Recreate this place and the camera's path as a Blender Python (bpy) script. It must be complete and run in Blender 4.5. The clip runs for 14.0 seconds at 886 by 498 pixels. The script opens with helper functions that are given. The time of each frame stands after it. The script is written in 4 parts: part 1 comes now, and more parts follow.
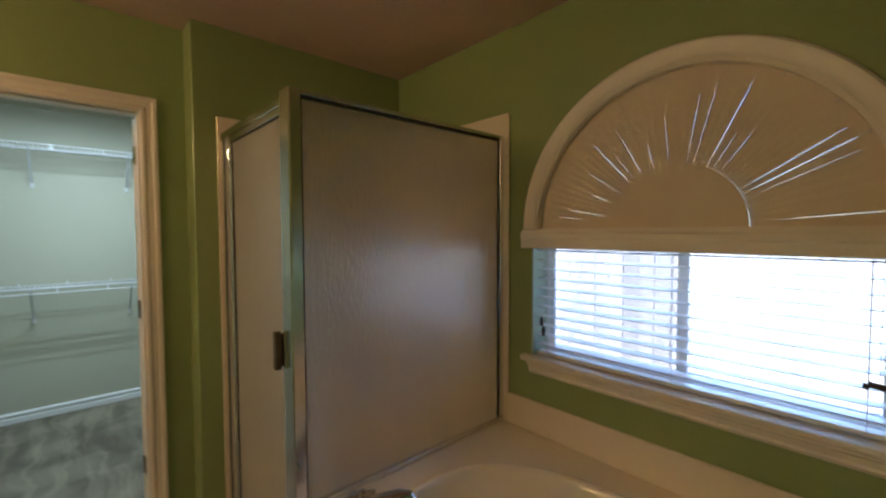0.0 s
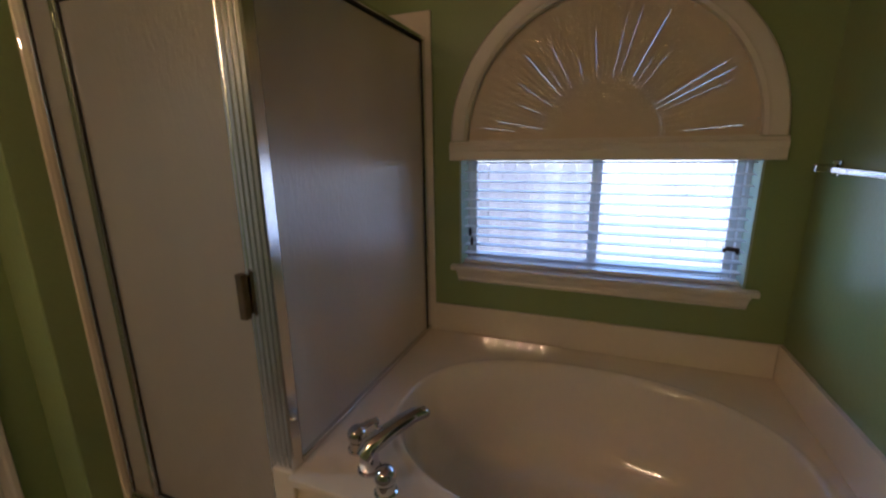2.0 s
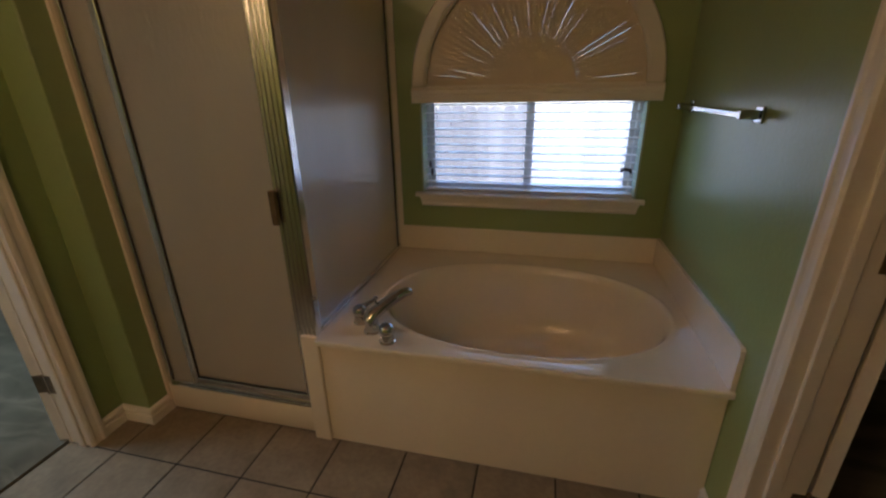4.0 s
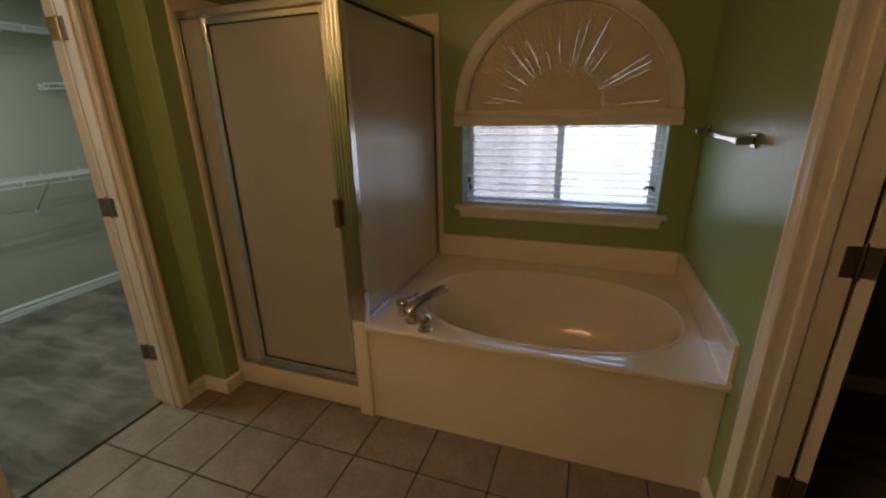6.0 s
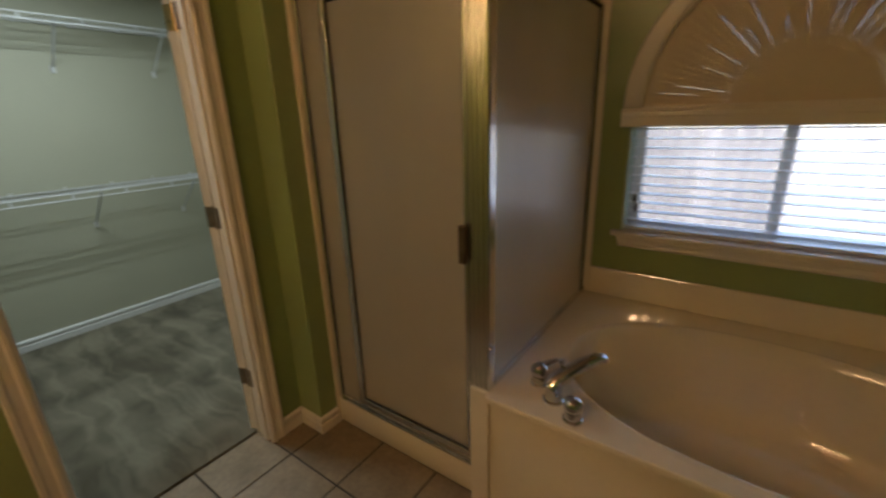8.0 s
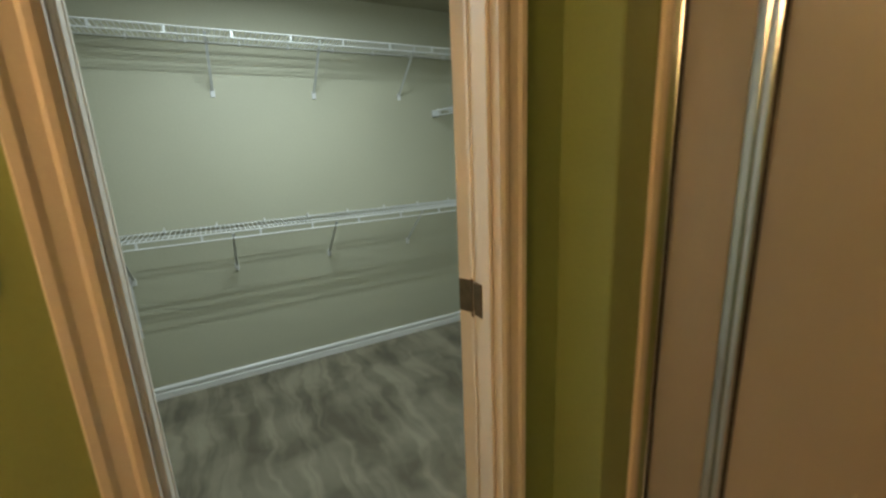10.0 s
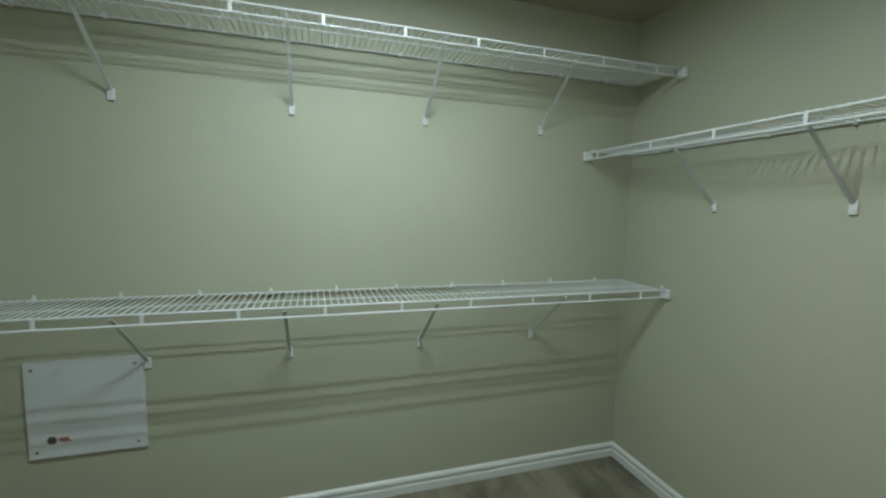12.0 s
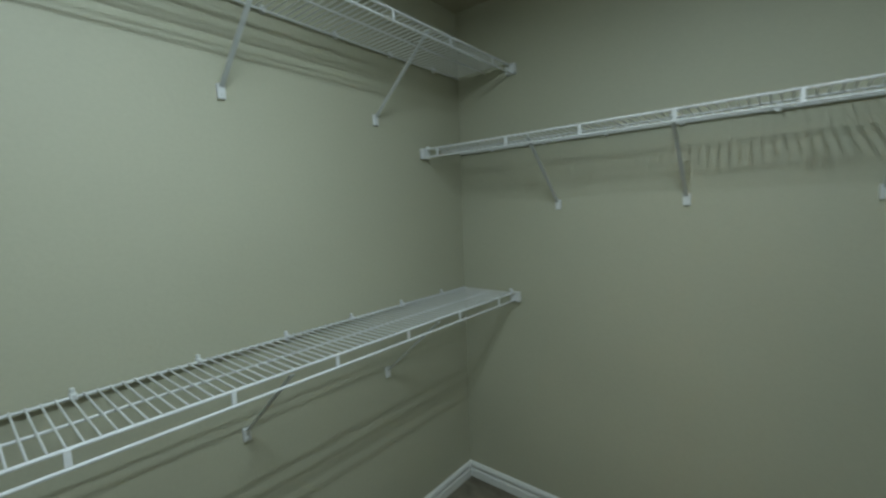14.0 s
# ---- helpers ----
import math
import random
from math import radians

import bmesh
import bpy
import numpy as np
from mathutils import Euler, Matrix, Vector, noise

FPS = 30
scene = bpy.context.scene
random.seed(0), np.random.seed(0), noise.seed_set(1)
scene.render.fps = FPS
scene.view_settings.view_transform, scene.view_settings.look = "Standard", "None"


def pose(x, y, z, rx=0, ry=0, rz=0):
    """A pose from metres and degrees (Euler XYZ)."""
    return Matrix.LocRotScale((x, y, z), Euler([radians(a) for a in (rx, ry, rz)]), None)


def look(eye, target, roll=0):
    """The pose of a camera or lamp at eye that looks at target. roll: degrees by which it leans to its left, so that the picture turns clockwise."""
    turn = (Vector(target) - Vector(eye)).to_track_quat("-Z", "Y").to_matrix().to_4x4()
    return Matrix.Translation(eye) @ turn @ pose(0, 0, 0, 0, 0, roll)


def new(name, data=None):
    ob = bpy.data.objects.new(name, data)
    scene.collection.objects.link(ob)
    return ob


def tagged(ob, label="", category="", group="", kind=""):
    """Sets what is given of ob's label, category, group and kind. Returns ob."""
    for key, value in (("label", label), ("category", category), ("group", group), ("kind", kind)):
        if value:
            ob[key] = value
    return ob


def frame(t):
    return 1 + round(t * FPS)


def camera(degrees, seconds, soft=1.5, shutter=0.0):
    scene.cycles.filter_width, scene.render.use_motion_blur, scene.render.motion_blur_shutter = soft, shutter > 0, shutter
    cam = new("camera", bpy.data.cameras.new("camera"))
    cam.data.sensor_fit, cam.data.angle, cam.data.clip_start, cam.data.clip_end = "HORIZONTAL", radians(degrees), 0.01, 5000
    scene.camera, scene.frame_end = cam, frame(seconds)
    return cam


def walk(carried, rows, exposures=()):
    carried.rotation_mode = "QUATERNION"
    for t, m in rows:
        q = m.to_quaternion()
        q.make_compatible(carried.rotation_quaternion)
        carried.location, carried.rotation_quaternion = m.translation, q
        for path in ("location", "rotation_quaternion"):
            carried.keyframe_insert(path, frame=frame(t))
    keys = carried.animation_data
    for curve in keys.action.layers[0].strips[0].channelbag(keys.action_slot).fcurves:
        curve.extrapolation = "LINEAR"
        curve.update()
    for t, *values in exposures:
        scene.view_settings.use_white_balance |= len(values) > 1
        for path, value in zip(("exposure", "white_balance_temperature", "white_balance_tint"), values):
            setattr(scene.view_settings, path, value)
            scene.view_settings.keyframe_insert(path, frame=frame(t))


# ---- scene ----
cam = camera(93.6, 14.0, soft=2.3, shutter=0.4)
PATH = [
    (0, (1.32, -0.505, 1.476), (-0.166, 0.831, 1.393), -0.2),
    (0.5, (1.126, -0.544, 1.472), (-0.205, 0.942, 1.337), 1.4),
    (1, (0.941, -0.602, 1.478), (-0.272, 0.975, 1.275), 0.8),
    (1.5, (0.809, -0.696, 1.477), (-0.174, 1.023, 1.194), 0.6),
    (2, (0.792, -0.785, 1.458), (0.094, 1.028, 0.985), -0.8),
    (2.5, (0.81, -0.905, 1.459), (0.103, 0.898, 0.96), -1.7),
    (3, (0.817, -1.053, 1.477), (0.162, 0.771, 0.983), -0.9),
    (3.5, (0.816, -1.189, 1.477), (0.319, 0.632, 0.817), -1.0),
    (3.7, (0.824, -1.222, 1.464), (0.387, 0.594, 0.749), -1.1),
    (5.8, (0.959, -1.527, 1.495), (0.363, 0.27, 0.85), -0.8),
    (6, (0.952, -1.531, 1.506), (0.316, 0.255, 0.868), -1.2),
    (6.5, (0.918, -1.489, 1.494), (0.281, 0.294, 0.85), -0.9),
    (7, (0.827, -1.353, 1.488), (0.155, 0.421, 0.857), 0.4),
    (7.5, (0.721, -1.223, 1.485), (-0.05, 0.511, 0.854), 0.2),
    (8, (0.616, -1.076, 1.479), (-0.5, 0.466, 0.867), -1.9),
    (8.5, (0.458, -0.956, 1.47), (-0.997, 0.283, 0.881), 0.1),
    (9, (0.187, -0.892, 1.484), (-1.427, 0.138, 0.906), 0.1),
    (9.2, (0.096, -0.875, 1.484), (-1.537, 0.133, 0.923), -0.7),
    (11.3, (-0.998, -0.652, 1.452), (-2.85, 0.049, 1.16), 0.6),
    (11.5, (-1.093, -0.64, 1.459), (-2.964, 0.013, 1.189), 1.7),
    (12, (-1.303, -0.618, 1.454), (-3.203, -0.029, 1.252), 1.3),
    (12.5, (-1.505, -0.569, 1.456), (-3.326, 0.224, 1.223), 0.7),
    (13, (-1.718, -0.539, 1.466), (-3.435, 0.47, 1.275), 3.1),
    (13.5, (-1.875, -0.605, 1.485), (-3.396, 0.686, 1.358), 2.0),
    (14, (-1.925, -0.693, 1.476), (-3.194, 0.841, 1.289), -2.2),
]
walk(cam, [(t, look(eye, target, roll)) for t, eye, target, roll in PATH], exposures=[
    (0.0, 4.05, 5700, 14), (0.5, 3.78, 5600, 15), (1.5, 3.58, 5250, 19), (2.0, 3.45, 5200, 21), (3.0, 3.33, 5300, 21), (3.7, 3.3, 5550, 20), (6.0, 3.35, 6550, 17),
    (7.5, 3.38, 6600, 17), (8.5, 3.45, 6600, 17), (9.2, 3.8, 6800, 16), (11.3, 3.95, 6500, 12), (12.5, 3.66, 6450, 12), (14.0, 3.45, 6300, 13)])

# ---- light ----
world = bpy.data.worlds.new("sky")
scene.world = world
world.use_nodes = True
wn, wl = world.node_tree.nodes, world.node_tree.links
sky = wn.new("ShaderNodeTexSky")
sky.sky_type = "NISHITA"
sky.sun_disc = False
sky.sun_elevation = radians(58)
sky.sun_rotation = radians(190)
wn["Background"].inputs["Strength"].default_value = 0.15
wl.new(sky.outputs["Color"], wn["Background"].inputs["Color"])
sun = new("sun", bpy.data.lights.new("sun", "SUN"))
sun.data.energy = 2.5
sun.data.angle = radians(6)
sun.data.color = (1.0, 0.96, 0.9)
sun.matrix_world = look((0.6, -3.0, 6.0), (0.2, 0.0, 0.9))

VANITY_GLOW = 11.9     # strength of each vanity bulb
VANITY_TINT = (1.0, 0.60, 0.29, 1)
CLOSET_GLOW = 1.5      # the closet tube as seen
CLOSET_WATTS = 2.0     # light that it throws down
CLOSET_TINT = (0.80, 1.0, 1.04, 1)

# ---- plan, in metres ----
XW = -1.04      # bathroom face of the wall with the closet door
XC = -1.135     # closet face of that wall
XB = -0.883     # wall beside the shower
YB = -0.068     # face of the step in that wall
YN = 1.10       # wall with the window
XE = 1.502      # wall with the towel bar
YS = -2.25      # wall behind
ZC = 2.45       # ceilings
XF = -3.235     # far closet wall
YR = 1.060      # closet end wall
YL = -2.05      # other closet end wall
DECK = 0.535    # top of the tub deck
DOOR_Y0, DOOR_Y1, DOOR_H = -0.942, -0.248, 2.031   # closet door opening
RD_Y0, RD_Y1 = -0.925, -0.205                        # opening in the towel bar wall
AX, AZ, AR = 0.757, 1.486, 0.562                     # centre and radius of the arch


# ---- materials ----
def surface(name, color, rough=0.5, vary=0.08, scale=3.0, grain=0.04, grain_scale=120.0, bump=0.15, bump_scale=150.0,
            metal=0.0, coat=0.0, spread=0.0, rough_vary=0.08, stretch=(1, 1, 1), specular=0.5):
    """A painted, moulded or metal surface: broad and fine variation of tone, uneven gloss and fine relief."""
    m = bpy.data.materials.new(name)
    m.use_nodes = True
    n, l = m.node_tree.nodes, m.node_tree.links
    b = n["Principled BSDF"]
    tc = n.new("ShaderNodeTexCoord")
    mp = n.new("ShaderNodeMapping")
    mp.inputs["Scale"].default_value = stretch
    l.new(tc.outputs["Object"], mp.inputs["Vector"])
    vec = mp.outputs["Vector"]
    info = n.new("ShaderNodeObjectInfo")
    if spread:
        add = n.new("ShaderNodeVectorMath")
        add.operation = "MULTIPLY_ADD"
        l.new(info.outputs["Random"], add.inputs[0])
        add.inputs[1].default_value = (37.0, 19.0, 53.0)
        l.new(vec, add.inputs[2])
        vec = add.outputs["Vector"]
    broad = n.new("ShaderNodeTexNoise")
    broad.inputs["Scale"].default_value = scale
    broad.inputs["Detail"].default_value = 4
    fine = n.new("ShaderNodeTexNoise")
    fine.inputs["Scale"].default_value = grain_scale
    fine.inputs["Detail"].default_value = 3
    relief = n.new("ShaderNodeTexNoise")
    relief.inputs["Scale"].default_value = bump_scale
    relief.inputs["Detail"].default_value = 3
    for t in (broad, fine, relief):
        l.new(vec, t.inputs["Vector"])

    def ranged(socket, low, high):
        r = n.new("ShaderNodeMapRange")
        l.new(socket, r.inputs["Value"])
        r.inputs["From Min"].default_value, r.inputs["From Max"].default_value = 0.25, 0.75
        r.inputs["To Min"].default_value, r.inputs["To Max"].default_value = low, high
        return r.outputs["Result"]

    tone = n.new("ShaderNodeMath")
    tone.operation = "MULTIPLY"
    l.new(ranged(broad.outputs["Fac"], 1 - vary, 1 + vary), tone.inputs[0])
    l.new(ranged(fine.outputs["Fac"], 1 - grain, 1 + grain), tone.inputs[1])
    value = tone.outputs["Value"]
    if spread:
        r2 = n.new("ShaderNodeMapRange")
        l.new(info.outputs["Random"], r2.inputs["Value"])
        r2.inputs["To Min"].default_value, r2.inputs["To Max"].default_value = 1 - spread, 1 + spread
        mul = n.new("ShaderNodeMath")
        mul.operation = "MULTIPLY"
        l.new(value, mul.inputs[0])
        l.new(r2.outputs["Result"], mul.inputs[1])
        value = mul.outputs["Value"]
    sc = n.new("ShaderNodeVectorMath")
    sc.operation = "SCALE"
    sc.inputs[0].default_value = color
    l.new(value, sc.inputs["Scale"])
    l.new(sc.outputs["Vector"], b.inputs["Base Color"])
    l.new(ranged(broad.outputs["Fac"], max(0.02, rough - rough_vary), rough + rough_vary), b.inputs["Roughness"])
    b.inputs["Metallic"].default_value = metal
    b.inputs["Coat Weight"].default_value = coat
    b.inputs["Coat Roughness"].default_value = 0.03
    b.inputs["Specular IOR Level"].default_value = specular
    if bump:
        bp = n.new("ShaderNodeBump")
        bp.inputs["Strength"].default_value = bump
        bp.inputs["Distance"].default_value = 0.002
        l.new(relief.outputs["Fac"], bp.inputs["Height"])
        l.new(bp.outputs["Normal"], b.inputs["Normal"])
    return m


def glowing(name, color, strength):
    m = bpy.data.materials.new(name)
    m.use_nodes = True
    b = m.node_tree.nodes["Principled BSDF"]
    b.inputs["Base Color"].default_value = (0.8, 0.8, 0.8, 1)
    b.inputs["Emission Color"].default_value = color
    b.inputs["Emission Strength"].default_value = strength
    return m


def clear_glass(name, tint=(0.95, 0.98, 0.97, 1)):
    m = bpy.data.materials.new(name)
    m.use_nodes = True
    b = m.node_tree.nodes["Principled BSDF"]
    b.inputs["Base Color"].default_value = tint
    b.inputs["Roughness"].default_value = 0.02
    b.inputs["Transmission Weight"].default_value = 1.0
    b.inputs["IOR"].default_value = 1.45
    return m


def obscure_glass(name):
    """Textured shower glass: rain-like relief that blurs what is behind it."""
    m = bpy.data.materials.new(name)
    m.use_nodes = True
    n, l = m.node_tree.nodes, m.node_tree.links
    b = n["Principled BSDF"]
    tc = n.new("ShaderNodeTexCoord")
    mp = n.new("ShaderNodeMapping")
    mp.inputs["Scale"].default_value = (1, 1, 0.35)
    l.new(tc.outputs["Object"], mp.inputs["Vector"])
    noise_a = n.new("ShaderNodeTexNoise")
    noise_a.inputs["Scale"].default_value = 75
    noise_a.inputs["Detail"].default_value = 4
    noise_b = n.new("ShaderNodeTexNoise")
    noise_b.inputs["Scale"].default_value = 2.5
    noise_b.inputs["Detail"].default_value = 5
    for t in (noise_a, noise_b):
        l.new(mp.outputs["Vector"], t.inputs["Vector"])
    ramp = n.new("ShaderNodeMapRange")
    ramp.inputs["From Min"].default_value, ramp.inputs["From Max"].default_value = 0.3, 0.7
    ramp.inputs["To Min"].default_value, ramp.inputs["To Max"].default_value = 0.92, 1.06
    l.new(noise_b.outputs["Fac"], ramp.inputs["Value"])
    sc = n.new("ShaderNodeVectorMath")
    sc.operation = "SCALE"
    sc.inputs[0].default_value = (0.83, 0.825, 0.755)
    l.new(ramp.outputs["Result"], sc.inputs["Scale"])
    l.new(sc.outputs["Vector"], b.inputs["Base Color"])
    b.inputs["Roughness"].default_value = 0.28
    b.inputs["Transmission Weight"].default_value = 0.86
    b.inputs["IOR"].default_value = 2.0
    bp = n.new("ShaderNodeBump")
    bp.inputs["Strength"].default_value = 0.75
    bp.inputs["Distance"].default_value = 0.003
    l.new(noise_a.outputs["Fac"], bp.inputs["Height"])
    l.new(bp.outputs["Normal"], b.inputs["Normal"])
    through_light = n.new("ShaderNodeBsdfTranslucent")
    l.new(sc.outputs["Vector"], through_light.inputs["Color"])
    both = n.new("ShaderNodeMixShader")
    both.inputs["Fac"].default_value = 0.22
    l.new(b.outputs["BSDF"], both.inputs[1])
    l.new(through_light.outputs["BSDF"], both.inputs[2])
    l.new(both.outputs["Shader"], n["Material Output"].inputs["Surface"])
    return m


def insect_mesh(name):
    """Fine grey screening: part see-through."""
    m = bpy.data.materials.new(name)
    m.use_nodes = True
    n, l = m.node_tree.nodes, m.node_tree.links
    b = n["Principled BSDF"]
    b.inputs["Base Color"].default_value = (0.12, 0.12, 0.13, 1)
    b.inputs["Roughness"].default_value = 0.6
    b.inputs["Alpha"].default_value = 0.28
    return m


def carpet_pile(name):
    """Cut-pile carpet with brushed tracks from a vacuum cleaner."""
    m = bpy.data.materials.new(name)
    m.use_nodes = True
    n, l = m.node_tree.nodes, m.node_tree.links
    b = n["Principled BSDF"]
    tc = n.new("ShaderNodeTexCoord")

    def math_node(op, p, q):
        node = n.new("ShaderNodeMath")
        node.operation = op
        for socket, value in zip(node.inputs, (p, q)):
            if isinstance(value, (int, float)):
                socket.default_value = value
            else:
                l.new(value, socket)
        return node.outputs["Value"]

    def smooth(value, a, b, c=0.0, d=1.0):
        node = n.new("ShaderNodeMapRange")
        node.interpolation_type = "SMOOTHSTEP"
        l.new(value, node.inputs["Value"])
        for key, v in (("From Min", a), ("From Max", b), ("To Min", c), ("To Max", d)):
            node.inputs[key].default_value = v
        return node.outputs["Result"]

    def noise(vector, scale, detail, rough=0.5):
        node = n.new("ShaderNodeTexNoise")
        node.inputs["Scale"].default_value = scale
        node.inputs["Detail"].default_value = detail
        node.inputs["Roughness"].default_value = rough
        l.new(vector, node.inputs["Vector"])
        return node

    warp = noise(tc.outputs["Object"], 2.6, 3)
    mix = n.new("ShaderNodeVectorMath")
    mix.operation = "MULTIPLY_ADD"
    l.new(warp.outputs["Color"], mix.inputs[0])
    mix.inputs[1].default_value = (0.26, 0.26, 0)
    l.new(tc.outputs["Object"], mix.inputs[2])

    def strokes(turn, fine):
        """Brushed strokes: sharp on one side, fading to the other, broken along their length."""
        mp = n.new("ShaderNodeMapping")
        mp.inputs["Rotation"].default_value = (0, 0, radians(turn))
        mp.inputs["Scale"].default_value = (0.9, fine, 1)
        l.new(mix.outputs["Vector"], mp.inputs["Vector"])
        return noise(mp.outputs["Vector"], 1.0, 3.5, 0.55).outputs["Fac"]

    head_on, slanted = strokes(4, 11.0), strokes(-38, 7.0)
    split = n.new("ShaderNodeSeparateXYZ")
    l.new(mix.outputs["Vector"], split.inputs["Vector"])
    region = smooth(split.outputs["Y"], 0.05, 0.35)
    lanes = n.new("ShaderNodeMix")
    l.new(region, lanes.inputs["Factor"])
    l.new(head_on, lanes.inputs["A"])
    l.new(slanted, lanes.inputs["B"])
    patches = noise(mix.outputs["Vector"], 2.4, 4, 0.5)
    sharp = smooth(lanes.outputs["Result"], 0.42, 0.62)
    broad = smooth(patches.outputs["Fac"], 0.38, 0.62)
    nap = math_node("ADD", math_node("MULTIPLY", sharp, 0.45), math_node("MULTIPLY", broad, 0.55))
    fuzz = noise(tc.outputs["Object"], 420, 2)
    ramp = n.new("ShaderNodeValToRGB")
    ramp.color_ramp.elements[0].position, ramp.color_ramp.elements[0].color = 0.0, (0.105, 0.088, 0.055, 1)
    ramp.color_ramp.elements[1].position, ramp.color_ramp.elements[1].color = 1.0, (0.285, 0.252, 0.175, 1)
    l.new(nap, ramp.inputs["Fac"])
    fr = n.new("ShaderNodeMapRange")
    fr.inputs["From Min"].default_value, fr.inputs["From Max"].default_value = 0.3, 0.7
    fr.inputs["To Min"].default_value, fr.inputs["To Max"].default_value = 0.7, 1.3
    l.new(fuzz.outputs["Fac"], fr.inputs["Value"])
    sc = n.new("ShaderNodeVectorMath")
    sc.operation = "SCALE"
    l.new(ramp.outputs["Color"], sc.inputs[0])
    l.new(fr.outputs["Result"], sc.inputs["Scale"])
    l.new(sc.outputs["Vector"], b.inputs["Base Color"])
    b.inputs["Roughness"].default_value = 0.95
    b.inputs["Sheen Weight"].default_value = 0.06
    bp = n.new("ShaderNodeBump")
    bp.inputs["Strength"].default_value = 0.9
    bp.inputs["Distance"].default_value = 0.006
    l.new(fuzz.outputs["Fac"], bp.inputs["Height"])
    l.new(bp.outputs["Normal"], b.inputs["Normal"])
    return m


M_GREEN = surface("green_wall_paint", (0.285, 0.365, 0.143), 0.31, 0.03, 1.2, 0.03, 90, 0.4, 55, specular=0.55, rough_vary=0.02)
M_CLOSET = surface("closet_wall_paint", (0.40, 0.395, 0.295), 0.62, 0.04, 1.6, 0.02, 90, 0.3, 60)
M_CEIL = surface("ceiling_paint", (0.62, 0.46, 0.36), 0.85, 0.05, 2.0, 0.06, 60, 0.6, 45)
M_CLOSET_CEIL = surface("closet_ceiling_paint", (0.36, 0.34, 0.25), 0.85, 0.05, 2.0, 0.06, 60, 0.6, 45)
M_TRIM = surface("cream_trim_paint", (0.80, 0.745, 0.66), 0.38, 0.04, 6, 0.02, 150, 0.12, 80)
M_BASE = surface("white_baseboard_paint", (0.66, 0.66, 0.63), 0.4, 0.04, 6, 0.02, 150, 0.12, 80)
M_MARBLE = surface("bone_cultured_marble", (0.86, 0.765, 0.615), 0.02, 0.035, 2.2, 0.015, 40, 0.0, 8, rough_vary=0.0, specular=0.8)
M_CHROME = surface("polished_chrome", (0.58, 0.58, 0.59), 0.04, 0.03, 8, 0.02, 90, 0.03, 60, metal=1.0, rough_vary=0.04)
M_SATIN = surface("bright_aluminium", (0.74, 0.73, 0.70), 0.2, 0.05, 5, 0.05, 160, 0.06, 160, metal=1.0, stretch=(1, 1, 0.05))
M_GASKET = surface("black_rubber", (0.015, 0.014, 0.013), 0.6, 0.1, 8, 0.05, 80, 0.1, 80)
M_BRONZE = surface("aged_bronze", (0.22, 0.16, 0.105), 0.38, 0.2, 30, 0.1, 160, 0.15, 120, metal=0.85)
M_BRASS = surface("worn_brass", (0.55, 0.40, 0.18), 0.32, 0.15, 40, 0.1, 160, 0.1, 120, metal=1.0)
M_TILE = surface("beige_floor_tile", (0.245, 0.190, 0.125), 0.36, 0.22, 9.0, 0.14, 45, 0.2, 40, spread=0.06)
M_GROUT = surface("dark_grout", (0.045, 0.036, 0.028), 0.9, 0.15, 12, 0.1, 200, 0.4, 220)
M_SHADE = surface("pleated_cream_paper", (0.74, 0.64, 0.50), 0.8, 0.04, 5, 0.03, 160, 0.2, 120)
M_SLAT = surface("white_blind_slat", (0.86, 0.87, 0.88), 0.34, 0.02, 6, 0.01, 150, 0.05, 60)
# wall green made paler: the daylight at the window is in this colour
M_REVEAL = surface("daylit_reveal_green", (0.42, 0.53, 0.40), 0.4, 0.03, 6, 0.02, 150, 0.05, 60)
M_VINYL = surface("white_vinyl_frame", (0.80, 0.82, 0.82), 0.4, 0.03, 6, 0.02, 150, 0.05, 60)
M_CORD = surface("pale_cord", (0.75, 0.74, 0.7), 0.8, 0.05, 30, 0.05, 300, 0.1, 300)
M_DARK_PLASTIC = surface("dark_brown_plastic", (0.045, 0.03, 0.022), 0.4, 0.1, 20, 0.05, 150, 0.05, 90)
M_WIRE = surface("white_coated_wire", (0.62, 0.63, 0.625), 0.35, 0.03, 12, 0.02, 200, 0.05, 120)
M_BRACE = surface("grey_white_steel", (0.50, 0.52, 0.51), 0.4, 0.05, 12, 0.03, 200, 0.05, 120)
M_PANEL = surface("white_enamelled_steel", (0.58, 0.59, 0.60), 0.34, 0.03, 4, 0.015, 150, 0.04, 90)
M_PLATE = surface("almond_plastic", (0.78, 0.66, 0.52), 0.35, 0.03, 10, 0.02, 150, 0.03, 90)
M_INK = surface("dark_print", (0.05, 0.05, 0.055), 0.5, 0.05, 10, 0.02, 100, 0.0)
M_RED_INK = surface("dull_red_print", (0.28, 0.09, 0.06), 0.5, 0.05, 10, 0.02, 100, 0.0)
M_FENCE = surface("weathered_cedar", (0.21, 0.203, 0.214), 0.85, 0.25, 3.0, 0.2, 60, 0.5, 60, spread=0.28, stretch=(6, 6, 0.5))
M_SOIL = surface("dry_ground", (0.22, 0.19, 0.13), 0.95, 0.25, 1.2, 0.2, 20, 0.6, 30)
M_DARK_ROOM = surface("side_room_paint", (0.26, 0.29, 0.15), 0.6, 0.05, 2, 0.03, 90, 0.2, 60)
M_CARPET = carpet_pile("cut_pile_carpet")
M_PANE = clear_glass("window_glass")
# dark tint added only to dim the daylight seen through the fan slits
M_ARCH_PANE = clear_glass("slit_dimming_glass", (0.17, 0.17, 0.18, 1))
M_OBSCURE = obscure_glass("rain_glass")
M_SCREEN = insect_mesh("insect_screen")
M_BULB = glowing("lit_vanity_bulb", VANITY_TINT, VANITY_GLOW)
